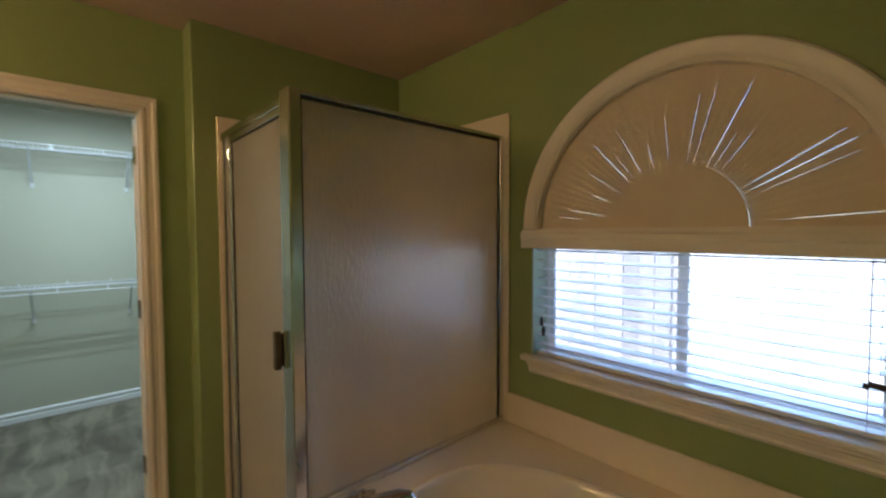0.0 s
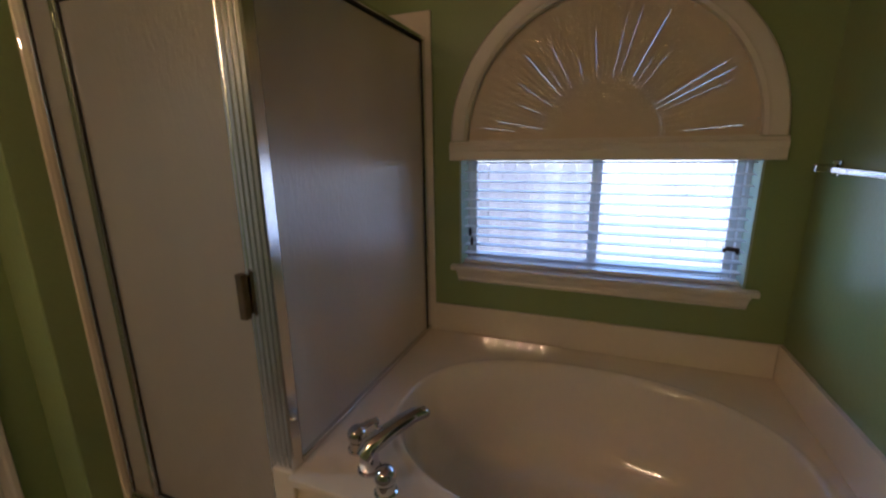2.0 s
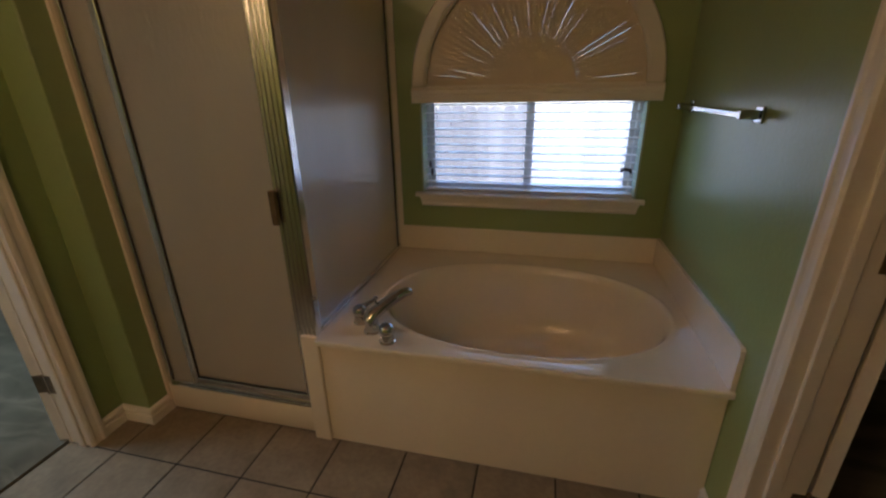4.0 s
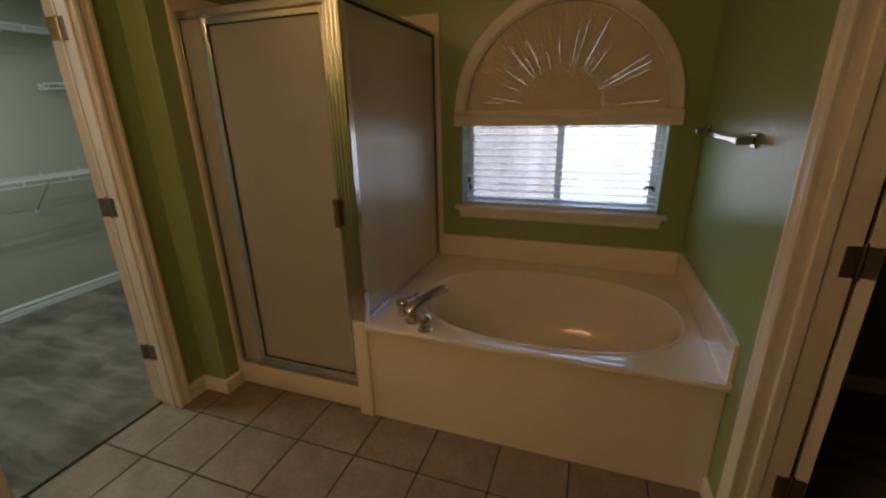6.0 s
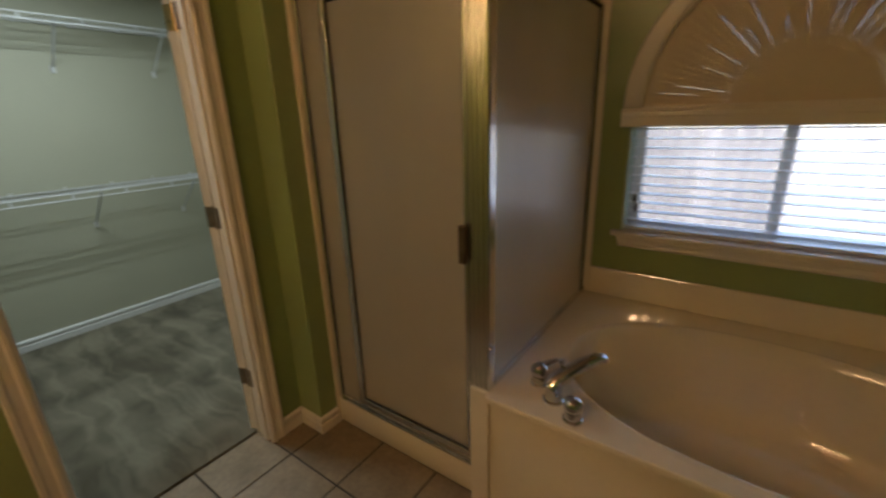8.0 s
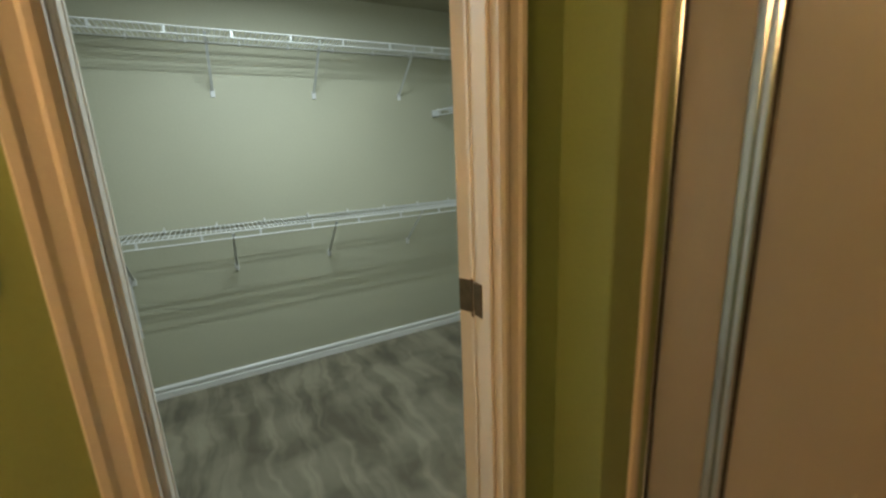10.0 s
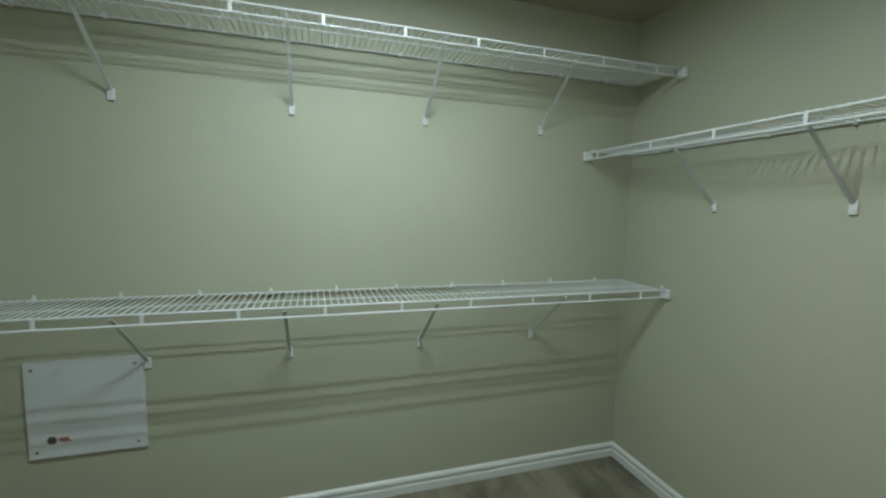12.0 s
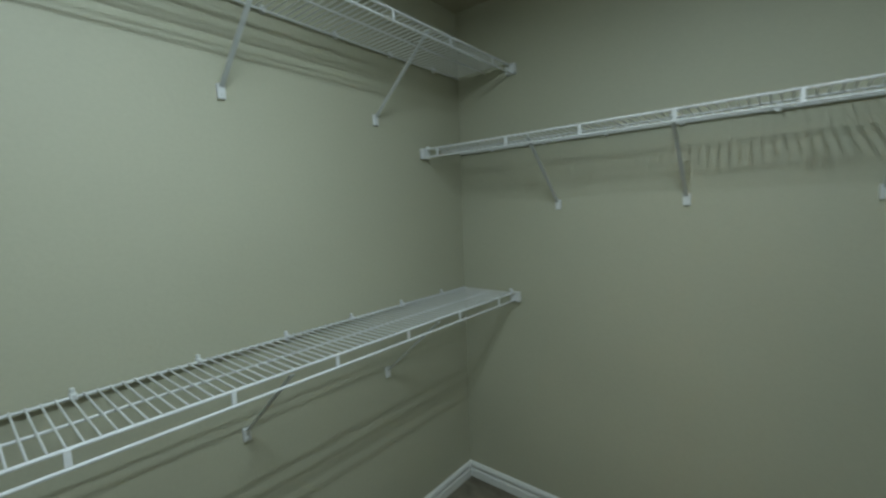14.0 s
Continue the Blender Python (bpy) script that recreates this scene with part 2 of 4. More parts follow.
M_BULB2 = glowing("lit_closet_tube", CLOSET_TINT, CLOSET_GLOW)


# ---- building helpers ----
def box(bm, x0, x1, y0, y1, z0, z1, bevel=0.0, segments=1):
    made = bmesh.ops.create_cube(bm, size=1.0)
    bmesh.ops.transform(bm, matrix=Matrix.Translation(((x0 + x1) / 2, (y0 + y1) / 2, (z0 + z1) / 2))
                        @ Matrix.Diagonal((x1 - x0, y1 - y0, z1 - z0, 1)), verts=made["verts"])
    if bevel:
        edges = list({e for v in made["verts"] for e in v.link_edges})
        bmesh.ops.bevel(bm, geom=edges, offset=bevel, segments=segments, affect="EDGES", profile=0.5)
    return bm


def rod(bm, a, b, radius, sides=8, radius2=None, caps=True):
    a, b = Vector(a), Vector(b)
    turn = (b - a).to_track_quat("Z", "Y").to_matrix().to_4x4()
    made = bmesh.ops.create_cone(bm, cap_ends=caps, segments=sides, radius1=radius, radius2=radius if radius2 is None else radius2, depth=(b - a).length)
    bmesh.ops.transform(bm, matrix=Matrix.Translation((a + b) / 2) @ turn, verts=made["verts"])
    return bm


def prism(bm, points, lift):
    """A flat outline of 3D points, thickened by the vector lift."""
    low = [bm.verts.new(p) for p in points]
    top = [bm.verts.new(Vector(p) + Vector(lift)) for p in points]
    faces = [bm.faces.new(low), bm.faces.new(list(reversed(top)))]
    for i in range(len(low)):
        j = (i + 1) % len(low)
        faces.append(bm.faces.new((low[i], top[i], top[j], low[j])))
    bmesh.ops.recalc_face_normals(bm, faces=faces)
    return bm


def sweep(bm, sections, closed=False):
    """Skins a list of rings of equal length; caps the ends of an open one."""
    rings = [[bm.verts.new(p) for p in ring] for ring in sections]
    faces = []
    for i in range(len(rings) - (0 if closed else 1)):
        a, b = rings[i], rings[(i + 1) % len(rings)]
        for k in range(len(a)):
            m = (k + 1) % len(a)
            faces.append(bm.faces.new((a[k], a[m], b[m], b[k])))
    if not closed:
        faces += [bm.faces.new(list(reversed(rings[0]))), bm.faces.new(rings[-1])]
    bmesh.ops.recalc_face_normals(bm, faces=faces)
    return bm


def lathe(bm, centre, profile, sides=24):
    """Turns rows of (radius, height) about the vertical through centre."""
    cx, cy, cz = centre
    return sweep(bm, [[(cx + r * math.cos(2 * math.pi * k / sides), cy + r * math.sin(2 * math.pi * k / sides), cz + h)
                       for k in range(sides)] for r, h in profile])


def finish(bm, name, material, smooth=False):
    me = bpy.data.meshes.new(name)
    if smooth:
        for f in bm.faces:
            f.smooth = True
    bm.to_mesh(me)
    bm.free()
    me.materials.append(material)
    if smooth:
        me.set_sharp_from_angle(angle=radians(38))
    return me


def solid(name, bm, material, label="", category="", group="", kind="", smooth=False):
    """A top-level thing of one mesh."""
    return tagged(new(name, finish(bm, name, material, smooth)), label, category, group, kind)


def thing(name, place, label="", category="", group="", kind=""):
    ob = new(name)
    ob.empty_display_size = 0.05
    ob.location = place
    return tagged(ob, label, category, group, kind)


def part(name, bm, material, parent, label="", smooth=False):
    """One mesh, in world metres, under a thing or a part."""
    ob = new(name, finish(bm, name, material, smooth))
    ob.parent = parent
    up, off = parent, Vector((0, 0, 0))
    while up is not None:
        off += up.location
        up = up.parent
    ob.data.transform(Matrix.Translation(-off))
    return tagged(ob, label)


def piece(name, mesh, parent, place, scale=(1, 1, 1)):
    """A repeat on shared mesh data, at a place in world metres under a parent that is not turned."""
    ob = new(name, mesh)
    ob.parent = parent
    off, up = Vector((0, 0, 0)), parent
    while up is not None:
        off += up.location
        up = up.parent
    ob.location = Vector(place) - off
    ob.scale = scale
    return ob


B = bmesh.new

# ---- large structure ----
bm = B()                                    # wall with the closet door, and the step beside the shower
box(bm, XC, XW, YS - 0.12, DOOR_Y0 - 0.02, 0, ZC)
box(bm, XC, XW, DOOR_Y1 + 0.02, YB, 0, ZC)
box(bm, XC, XW, DOOR_Y0 - 0.02, DOOR_Y1 + 0.02, DOOR_H + 0.02, ZC)
box(bm, XC, XB, YB, YN, 0, ZC, 0.004)
solid("wall_west", bm, M_GREEN, "olive green painted bathroom wall with the closet doorway", "wall", kind="structure")

arch = [(AX - AR * math.cos(math.pi * k / 40), AZ + AR * math.sin(math.pi * k / 40)) for k in range(41)]
WX0, WX1, WZ0 = 0.155, 1.346, 0.895
bm = B()
prism(bm, [(XC, YN, 0), (XE + 0.137, YN, 0), (XE + 0.137, YN, WZ0), (XC, YN, WZ0)], (0, 0.15, 0))
prism(bm, [(x, YN, z) for x, z in [(XC, WZ0), (WX0, WZ0), (WX0, 1.46), *arch, (WX1, 1.46), (WX1, WZ0), (XE + 0.137, WZ0), (XE + 0.137, ZC), (XC, ZC)]], (0, 0.15, 0))
solid("wall_north", bm, M_GREEN, "olive green painted wall around the arched window", "wall", kind="structure")

bm = B()
box(bm, XE, XE + 0.137, RD_Y1 + 0.02, YN, 0, ZC)
box(bm, XE, XE + 0.137, YS - 0.12, RD_Y0 - 0.02, 0, ZC)
box(bm, XE, XE + 0.137, RD_Y0 - 0.02, RD_Y1 + 0.02, DOOR_H + 0.02, ZC)
solid("wall_east", bm, M_GREEN, "green painted wall behind the towel bar", "wall", kind="structure")
bm = B()
box(bm, XW, XE, YS - 0.12, YS, 0, ZC)
solid("wall_south", bm, M_GREEN, "green painted wall under the vanity light", "wall", kind="structure")
bm = B()
box(bm, XC, XE + 0.137, YS - 0.12, YN + 0.15, ZC, ZC + 0.12)
solid("ceiling_bathroom", bm, M_CEIL, "textured warm-toned bathroom ceiling", "ceiling", kind="structure")

bm = B()
box(bm, XF - 0.12, XF, YL - 0.12, YR + 0.12, 0, ZC)
solid("wall_closet_far", bm, M_CLOSET, "pale beige closet wall behind the wire shelves", "wall", kind="structure")
bm = B()
box(bm, XF, XC, YR, YR + 0.12, 0, ZC)
solid("wall_closet_end", bm, M_CLOSET, "pale beige closet end wall under one wire shelf", "wall", kind="structure")
bm = B()
box(bm, XF, XC, YL - 0.12, YL, 0, ZC)
solid("wall_closet_side", bm, M_CLOSET, "pale beige closet side wall", "wall", kind="structure")
bm = B()                                    # closet lining of the door wall
box(bm, XC - 0.012, XC, YL, DOOR_Y0 - 0.02, 0, ZC)
box(bm, XC - 0.012, XC, DOOR_Y1 + 0.02, YR, 0, ZC)
box(bm, XC - 0.012, XC, DOOR_Y0 - 0.02, DOOR_Y1 + 0.02, DOOR_H + 0.02, ZC)
solid("wall_closet_door", bm, M_CLOSET, "pale beige closet side of the doorway wall", "wall", kind="structure")
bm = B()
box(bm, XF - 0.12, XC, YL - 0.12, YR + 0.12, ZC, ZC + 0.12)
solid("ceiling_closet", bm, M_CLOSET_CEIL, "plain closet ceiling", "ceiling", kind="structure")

bm = B()
box(bm, XF, XC - 0.03, YL, YR, -0.06, 0.012)
solid("floor_closet", bm, M_CARPET, "grey-green cut-pile carpet with vacuum tracks", "carpet", kind="structure")
bm = B()
box(bm, XC - 0.03, XE + 0.02, YS, YN, -0.06, -0.003)
floor = solid("floor_bathroom", bm, M_GROUT, "beige square ceramic floor tiles with dark grout", "floor", kind="structure")

# dark side room behind the open door
bm = B()
box(bm, 2.75, 2.85, -1.6, YN, 0, ZC)
box(bm, XE + 0.137, 2.75, 1.02, YN, 0, ZC)
box(bm, XE + 0.137, 2.75, -1.6, -1.5, 0, ZC)
solid("wall_side_room", bm, M_DARK_ROOM, "dark walls of the unlit side room", "wall", kind="structure")
bm = B()
box(bm, XE + 0.137, 2.85, -1.6, YN, ZC, ZC + 0.12)
solid("ceiling_side_room", bm, M_CEIL, "ceiling of the unlit side room", "ceiling", kind="structure")
bm = B()
box(bm, XE + 0.02, 2.75, -1.5, 1.02, -0.06, 0.0)
solid("floor_side_room", bm, M_CARPET, "dark floor of the unlit side room", "floor", kind="structure")

# ---- outside ----
bm = B()
box(bm, -60, 60, YN + 0.15, 120, -0.42, -0.25)
solid("ground", bm, M_SOIL, "dry ground outside the window", "ground", kind="structure")


# ---- trims ----
CASING = [(0, 0), (0, 0.011), (0.010, 0.017), (0.019, 0.017), (0.026, 0.012), (0.046, 0.014), (0.054, 0.019), (0.066, 0.019), (0.070, 0.014), (0.070, 0)]


def casing(name, x, out, y0, y1, top, label):
    """Moulded casing round a doorway in a wall of constant x; out: which way it stands proud."""
    t = thing(name, (x, (y0 + y1) / 2, 0), label, "door casing", kind="structure")
    for y, way in ((y0, -1), (y1, 1)):
        bm = B()
        sweep(bm, [[(x + out * d, y + way * w, 0.0) for w, d in CASING], [(x + out * d, y + way * w, top + w) for w, d in CASING]])
        part("casing_leg", bm, M_TRIM, t)
    bm = B()
    sweep(bm, [[(x + out * d, y0 - w, top + w) for w, d in CASING], [(x + out * d, y1 + w, top + w) for w, d in CASING]])
    part("casing_head", bm, M_TRIM, t)
    return t


def jamb(name, xa, xb, y0, y1, top, stop_x, label):
    t = thing(name, ((xa + xb) / 2, (y0 + y1) / 2, 0), label, "door jamb", kind="structure")
    for y, way in ((y0, -1), (y1, 1)):
        bm = B()
        a, b = sorted((y, y + way * 0.02))
        box(bm, xa, xb, a, b, 0, top, 0.002)
        a, b = sorted((y, y - way * 0.011))
        box(bm, stop_x - 0.018, stop_x + 0.018, a, b, 0, top - 0.012, 0.003)
        part("jamb_side", bm, M_TRIM, t)
    bm = B()
    box(bm, xa, xb, y0 - 0.02, y1 + 0.02, top, top + 0.02, 0.002)
    box(bm, stop_x - 0.018, stop_x + 0.018, y0 + 0.011, y1 - 0.011, top - 0.011, top, 0.003)
    part("jamb_head", bm, M_TRIM, t)
    far = xa if abs(xa) > abs(xb) else xb
    near = far + (0.034 if far < 0 else -0.034)
    for z in (0.323, 1.101, 1.850):
        bm = B()
        box(bm, min(far, near), max(far, near), y1 - 0.0035, y1 + 0.001, z - 0.044, z + 0.044, 0.001)
        part("hinge_plate", bm, M_BRONZE, t, "dark worn hinge plate")
    return t


casing("trim_closet_door", XW, 1, DOOR_Y0 + 0.004, DOOR_Y1 - 0.004, DOOR_H - 0.004, "cream moulded casing round the closet doorway")
casing("trim_closet_inside", XC - 0.012, -1, DOOR_Y0 + 0.004, DOOR_Y1 - 0.004, DOOR_H - 0.004, "cream moulded casing on the closet side")
jamb("jamb_closet_door", XC - 0.012, XW, DOOR_Y0, DOOR_Y1, DOOR_H, XC + 0.055, "cream painted closet door jamb")
casing("trim_side_door", XE, -1, RD_Y0 + 0.004, RD_Y1 - 0.004, DOOR_H - 0.004, "cream moulded casing round the side doorway")
jamb("jamb_side_door", XE, XE + 0.137, RD_Y0, RD_Y1, DOOR_H, XE + 0.05, "cream painted side door jamb")

BASE = [(0, 0), (0.013, 0), (0.013, 0.042), (0.010, 0.046), (0.005, 0.048), (0.005, 0.057), (0.013, 0.061), (0.014, 0.072), (0.010, 0.081), (0.005, 0.086), (0, 0.087)]


def baseboard(name, points, inward, material, label, z=0.0):
    """Moulded board along a polyline; inward: for each run, the unit way into the room. Corners are mitred."""
    t = thing(name, (*points[0], z), label, "baseboard", kind="structure")
    for i, (a, b) in enumerate(zip(points, points[1:])):
        n = Vector(inward[i])
        before = Vector(inward[i - 1]) if i else Vector((0, 0))
        after = Vector(inward[i + 1]) if i + 1 < len(inward) else Vector((0, 0))
        bm = B()
        rings = []
        for p, extra in ((a, before), (b, after)):
            rings.append([(p[0] + (n.x + extra.x) * d, p[1] + (n.y + extra.y) * d, z + h) for d, h in BASE])
        sweep(bm, rings)
        part("board", bm, material, t)
    return t


baseboard("baseboard_closet", [(XC - 0.012, YL), (XF, YL), (XF, YR), (XC - 0.012, YR)], [(0, 1), (1, 0), (0, -1)], M_BASE, "white two-step baseboard round the closet", 0.008)
baseboard("baseboard_shower", [(XW, DOOR_Y1 + 0.068), (XW, YB), (XB, YB), (XB, 0.045)], [(1, 0), (0, -1), (1, 0)], M_TRIM, "cream baseboard following the stepped wall")
baseboard("baseboard_towel_wall", [(XE, 0.028), (XE, RD_Y1 + 0.068)], [(-1, 0)], M_TRIM, "cream baseboard between tub and doorway")
baseboard("baseboard_side_room", [(XE + 0.137, 1.02), (2.75, 1.02), (2.75, -1.5)], [(0, -1), (-1, 0)], M_BASE, "white baseboard in the unlit side room")


# ---- doors ----
def door_leaf(name, width, label, way, th=0.035):
    """A panelled leaf from the hinge edge at the origin along +x, th thick towards way * y."""
    t = thing(name, (0, 0, 0), label, "door")
    bm = B()
    box(bm, 0, width, min(0, way * th), max(0, way * th), 0.015, DOOR_H - 0.006, 0.002)
    part("leaf", bm, M_TRIM, t)
    for z0, z1 in ((0.24, 0.92), (1.06, 1.62), (1.72, 1.92)):
        for x0, x1 in ((0.11, width / 2 - 0.04), (width / 2 + 0.04, width - 0.11)):
            bm = B()
            box(bm, x0, x1, min(0, -way * 0.006), max(0, -way * 0.006), z0, z1, 0.0025)
            box(bm, x0, x1, min(way * th, way * (th + 0.006)), max(way * th, way * (th + 0.006)), z0, z1, 0.0025)
            part("raised_panel", bm, M_TRIM, t)
    for z in (0.323, 1.101, 1.850):
        bm = B()
        box(bm, -0.002, 0.0015, min(way * 0.002, way * (th - 0.002)), max(way * 0.002, way * (th - 0.002)), z - 0.044, z + 0.044, 0.0008)
        rod(bm, (-0.004, -way * 0.005, z - 0.046), (-0.004, -way * 0.005, z + 0.046), 0.006, 10)
        rod(bm, (-0.004, -way * 0.005, z + 0.046), (-0.004, -way * 0.005, z + 0.054), 0.007, 10, 0.003)
        rod(bm, (-0.004, -way * 0.005, z - 0.054), (-0.004, -way * 0.005, z - 0.046), 0.003, 10, 0.007)
        part("hinge", bm, M_BRONZE if z < 1.5 else M_BRASS, t, "worn metal hinge", smooth=True)
    return t


leaf = door_leaf("door_1", 0.672, "cream panelled closet door standing open into the closet", 1, 0.044)
leaf.matrix_basis = pose(XC - 0.024, DOOR_Y1 + 0.001, 0, 0, 0, 110)
leaf = door_leaf("door_2", 0.70, "cream panelled side door standing wide open", -1)
leaf.matrix_basis = pose(XE + 0.150, RD_Y1 + 0.004, 0, 0, 0, 74)

# ---- window ----
win = thing("window_1", ((WX0 + WX1) / 2, YN + 0.12, WZ0), "white sliding window under a half-round light", "window", kind="structure")
YW = YN + 0.10
bm = B()
box(bm, WX0, WX0 + 0.028, YW, YW + 0.05, WZ0, 1.49, 0.003)
box(bm, WX1 - 0.028, WX1, YW, YW + 0.05, WZ0, 1.49, 0.003)
box(bm, WX0 + 0.028, WX1 - 0.028, YW, YW + 0.05, WZ0, WZ0 + 0.018, 0.003)
box(bm, WX0 + 0.028, WX1 - 0.028, YW, YW + 0.05, 1.44, 1.49, 0.003)
part("window_frame", bm, M_VINYL, win)
for nm, x0, x1, y in (("sash", WX0 + 0.028, 0.785, YW + 0.004), ("sash", 0.740, WX1 - 0.028, YW + 0.024)):
    bm = B()
    s = 0.028
    box(bm, x0, x0 + s, y, y + 0.019, WZ0 + 0.018, 1.44, 0.002)
    box(bm, x1 - s, x1, y, y + 0.019, WZ0 + 0.018, 1.44, 0.002)
    box(bm, x0 + s, x1 - s, y, y + 0.019, WZ0 + 0.018, WZ0 + 0.046, 0.002)
    box(bm, x0 + s, x1 - s, y, y + 0.019, 1.405, 1.44, 0.002)
    sash = part(nm, bm, M_VINYL, win)
    bm = B()
    box(bm, x0 + s, x1 - s, y + 0.008, y + 0.011, WZ0 + 0.046, 1.405)
    pane = part("pane", bm, M_PANE, sash)
    pane.visible_shadow = False
bm = B()
box(bm, WX0 + 0.05, 0.775, YW + 0.052, YW + 0.053, WZ0 + 0.03, 1.45)
part("insect_screen", bm, M_SCREEN, win, "grey insect screen")
# pane behind the fan, darkened to hold down the brightness of the slits
bm = B()
prism(bm, [(x, YW + 0.02, z) for x, z in arch], (0, 0.004, 0))
ap = part("arch_pane", bm, M_ARCH_PANE, win, "half-round pane with a tint added to dim the fan slits")
ap.visible_shadow = False
bm = B()
sweep(bm, [[(AX - r * math.cos(a), y, AZ + r * math.sin(a)) for r, y in ((AR, YW), (AR, YW + 0.05), (AR - 0.03, YW + 0.05), (AR - 0.03, YW))]
           for a in [math.pi * k / 40 for k in range(41)]])
part("arch_frame", bm, M_VINYL, win)

sill = thing("window_sill", (AX, YN, 0.86), "cream wooden window stool with apron", "window sill", kind="structure")
bm = B()
prism(bm, [(0.118, YN - 0.042, 0.873), (1.388, YN - 0.042, 0.873), (1.388, YN - 0.001, 0.873), (WX1 - 0.001, YN - 0.001, 0.873), (WX1 - 0.001, YW, 0.873), (WX0 + 0.001, YW, 0.873), (WX0 + 0.001, YN - 0.001, 0.873), (0.118, YN - 0.001, 0.873)], (0, 0, 0.024))
bmesh.ops.bevel(bm, geom=[e for e in bm.edges if all(v.co.y < YN - 0.03 for v in e.verts)], offset=0.008, segments=3, affect="EDGES", profile=0.5)
part("stool", bm, M_TRIM, sill, smooth=True)
bm = B()
prof = [(0, 0.873), (0.026, 0.873), (0.026, 0.863), (0.018, 0.855), (0.014, 0.835), (0.018, 0.827), (0.010, 0.815), (0, 0.815)]
sweep(bm, [[(0.142 + (0.873 - z) * 0.2, YN - d, z) for d, z in prof], [(1.366 - (0.873 - z) * 0.2, YN - d, z) for d, z in prof]])
part("apron", bm, M_TRIM, sill)

# cornice under the fan
bm = B()
prof = [(0, 1.399), (0.030, 1.399), (0.034, 1.405), (0.034, 1.439), (0.038, 1.447), (0.038, 1.465), (0.030, 1.473), (0.026, 1.484), (0, 1.484)]
sweep(bm, [[(0.117, YN - d, z) for d, z in prof], [(1.397, YN - d, z) for d, z in prof]])
solid("window_cornice", bm, M_TRIM, "cream moulded board across the window under the fan shade", "trim", kind="structure")
bm = B()
box(bm, WX0 + 0.002, WX1 - 0.002, YN - 0.0005, YN + 0.034, 1.43, 1.4585)
box(bm, AX - 0.558, AX + 0.558, YN - 0.0005, YN + 0.034, 1.459, 1.490)
solid("window_cornice_back", bm, M_TRIM, "cream rail closing the gap behind the window cornice", "trim", kind="structure")
bm = B()
ring = [(0.5605, -0.020), (0.5605, 0.014), (0.574, 0.022), (0.588, 0.019), (0.612, 0.026), (0.630, 0.026), (0.638, 0.018), (0.638, 0.0)]
sweep(bm, [[(AX - r * math.cos(a), YN - d, AZ + r * math.sin(a)) for r, d in ring] for a in [math.pi * k / 64 for k in range(65)]])
solid("arch_casing", bm, M_TRIM, "cream half-round moulded casing over the window", "trim", kind="structure", smooth=True)

# pleated fan with slits
fan = thing("fan_shade", (AX, YN + 0.02, AZ), "cream pleated half-round fan shade with light slits", "window shade")
slits = [(4.5, 0.30, 0.552, 3.2), (24, 0.25, 0.52, 1.8), (28, 0.24, 0.556, 4.2), (32, 0.24, 0.54, 3.4), (53, 0.25, 0.40, 2.1), (59, 0.25, 0.36, 2.1), (64, 0.24, 0.545, 4.2),
         (75, 0.24, 0.52, 2.0), (80.5, 0.24, 0.47, 2.2), (95, 0.25, 0.42, 2.1), (107, 0.25, 0.34, 2.1), (119, 0.24, 0.44, 2.4), (127, 0.25, 0.37, 2.1), (132, 0.24, 0.47, 3.4),
         (145, 0.24, 0.42, 2.2), (156, 0.26, 0.38, 2.1), (169, 0.24, 0.45, 2.6), (173.5, 0.34, 0.552, 2.2)]
radii = [0.2275 + (0.566 - 0.2275) * k / 12 for k in range(13)]


def slit_width(s, r):
    mid, half = (s[1] + s[2]) / 2, (s[2] - s[1]) / 2
    return 0.00021 * s[3] ** 1.2 * max(0.0, 1 - ((r - mid) / half) ** 4) if abs(r - mid) < half else 0.0


edges = [None, *slits, None]
bm = B()
for a, b in zip(edges, edges[1:]):
    lo, hi = (a[0] if a else 0.0), (b[0] if b else 180.0)
    count = 2 * max(1, round((hi - lo) / 3.6))
    grid = []
    for r in radii:
        t0 = radians(lo) + (slit_width(a, r) / 2 / r if a else 0)
        t1 = radians(hi) - (slit_width(b, r) / 2 / r if b else 0)
        grid.append([bm.verts.new((AX + r * math.cos(t0 + (t1 - t0) * k / count), YN + 0.022 + (0.0009 * r if k % 2 else 0.0), AZ + r * math.sin(t0 + (t1 - t0) * k / count))) for k in range(count + 1)])
    for i in range(len(radii) - 1):
        for k in range(count):
            bm.faces.new((grid[i][k], grid[i][k + 1], grid[i + 1][k + 1], grid[i + 1][k]))
part("pleats", bm, M_SHADE, fan)
bm = B()
prism(bm, [(AX - 0.0025 + 0.2305 * math.cos(math.pi * k / 32), YN + 0.008, AZ + 0.003 + 0.2305 * math.sin(math.pi * k / 32)) for k in range(33)], (0, 0.008, 0))
part("hub", bm, M_SHADE, fan)
for a in (6.5, 1.5, 28, 40, 57):
    bm = B()
    cx, cz = AX + 0.553 * math.cos(radians(a)), AZ + 0.553 * math.sin(radians(a))
    rod(bm, (cx, YN + 0.021, cz), (cx, YN + 0.012, cz), 0.004, 10, 0.003)
    part("pin", bm, M_CORD, fan, "small pale pin")

# lining of the reveal, its green paled to stand in for daylight
bm = B()
box(bm, WX0 + 0.0005, WX0 + 0.010, YN - 0.002, YW, 0.898, 1.44)
box(bm, WX1 - 0.010, WX1 - 0.0005, YN - 0.002, YW, 0.898, 1.44)
solid("window_lining", bm, M_REVEAL, "green lining at both sides of the window, paled for the daylight on it", "trim", kind="structure")

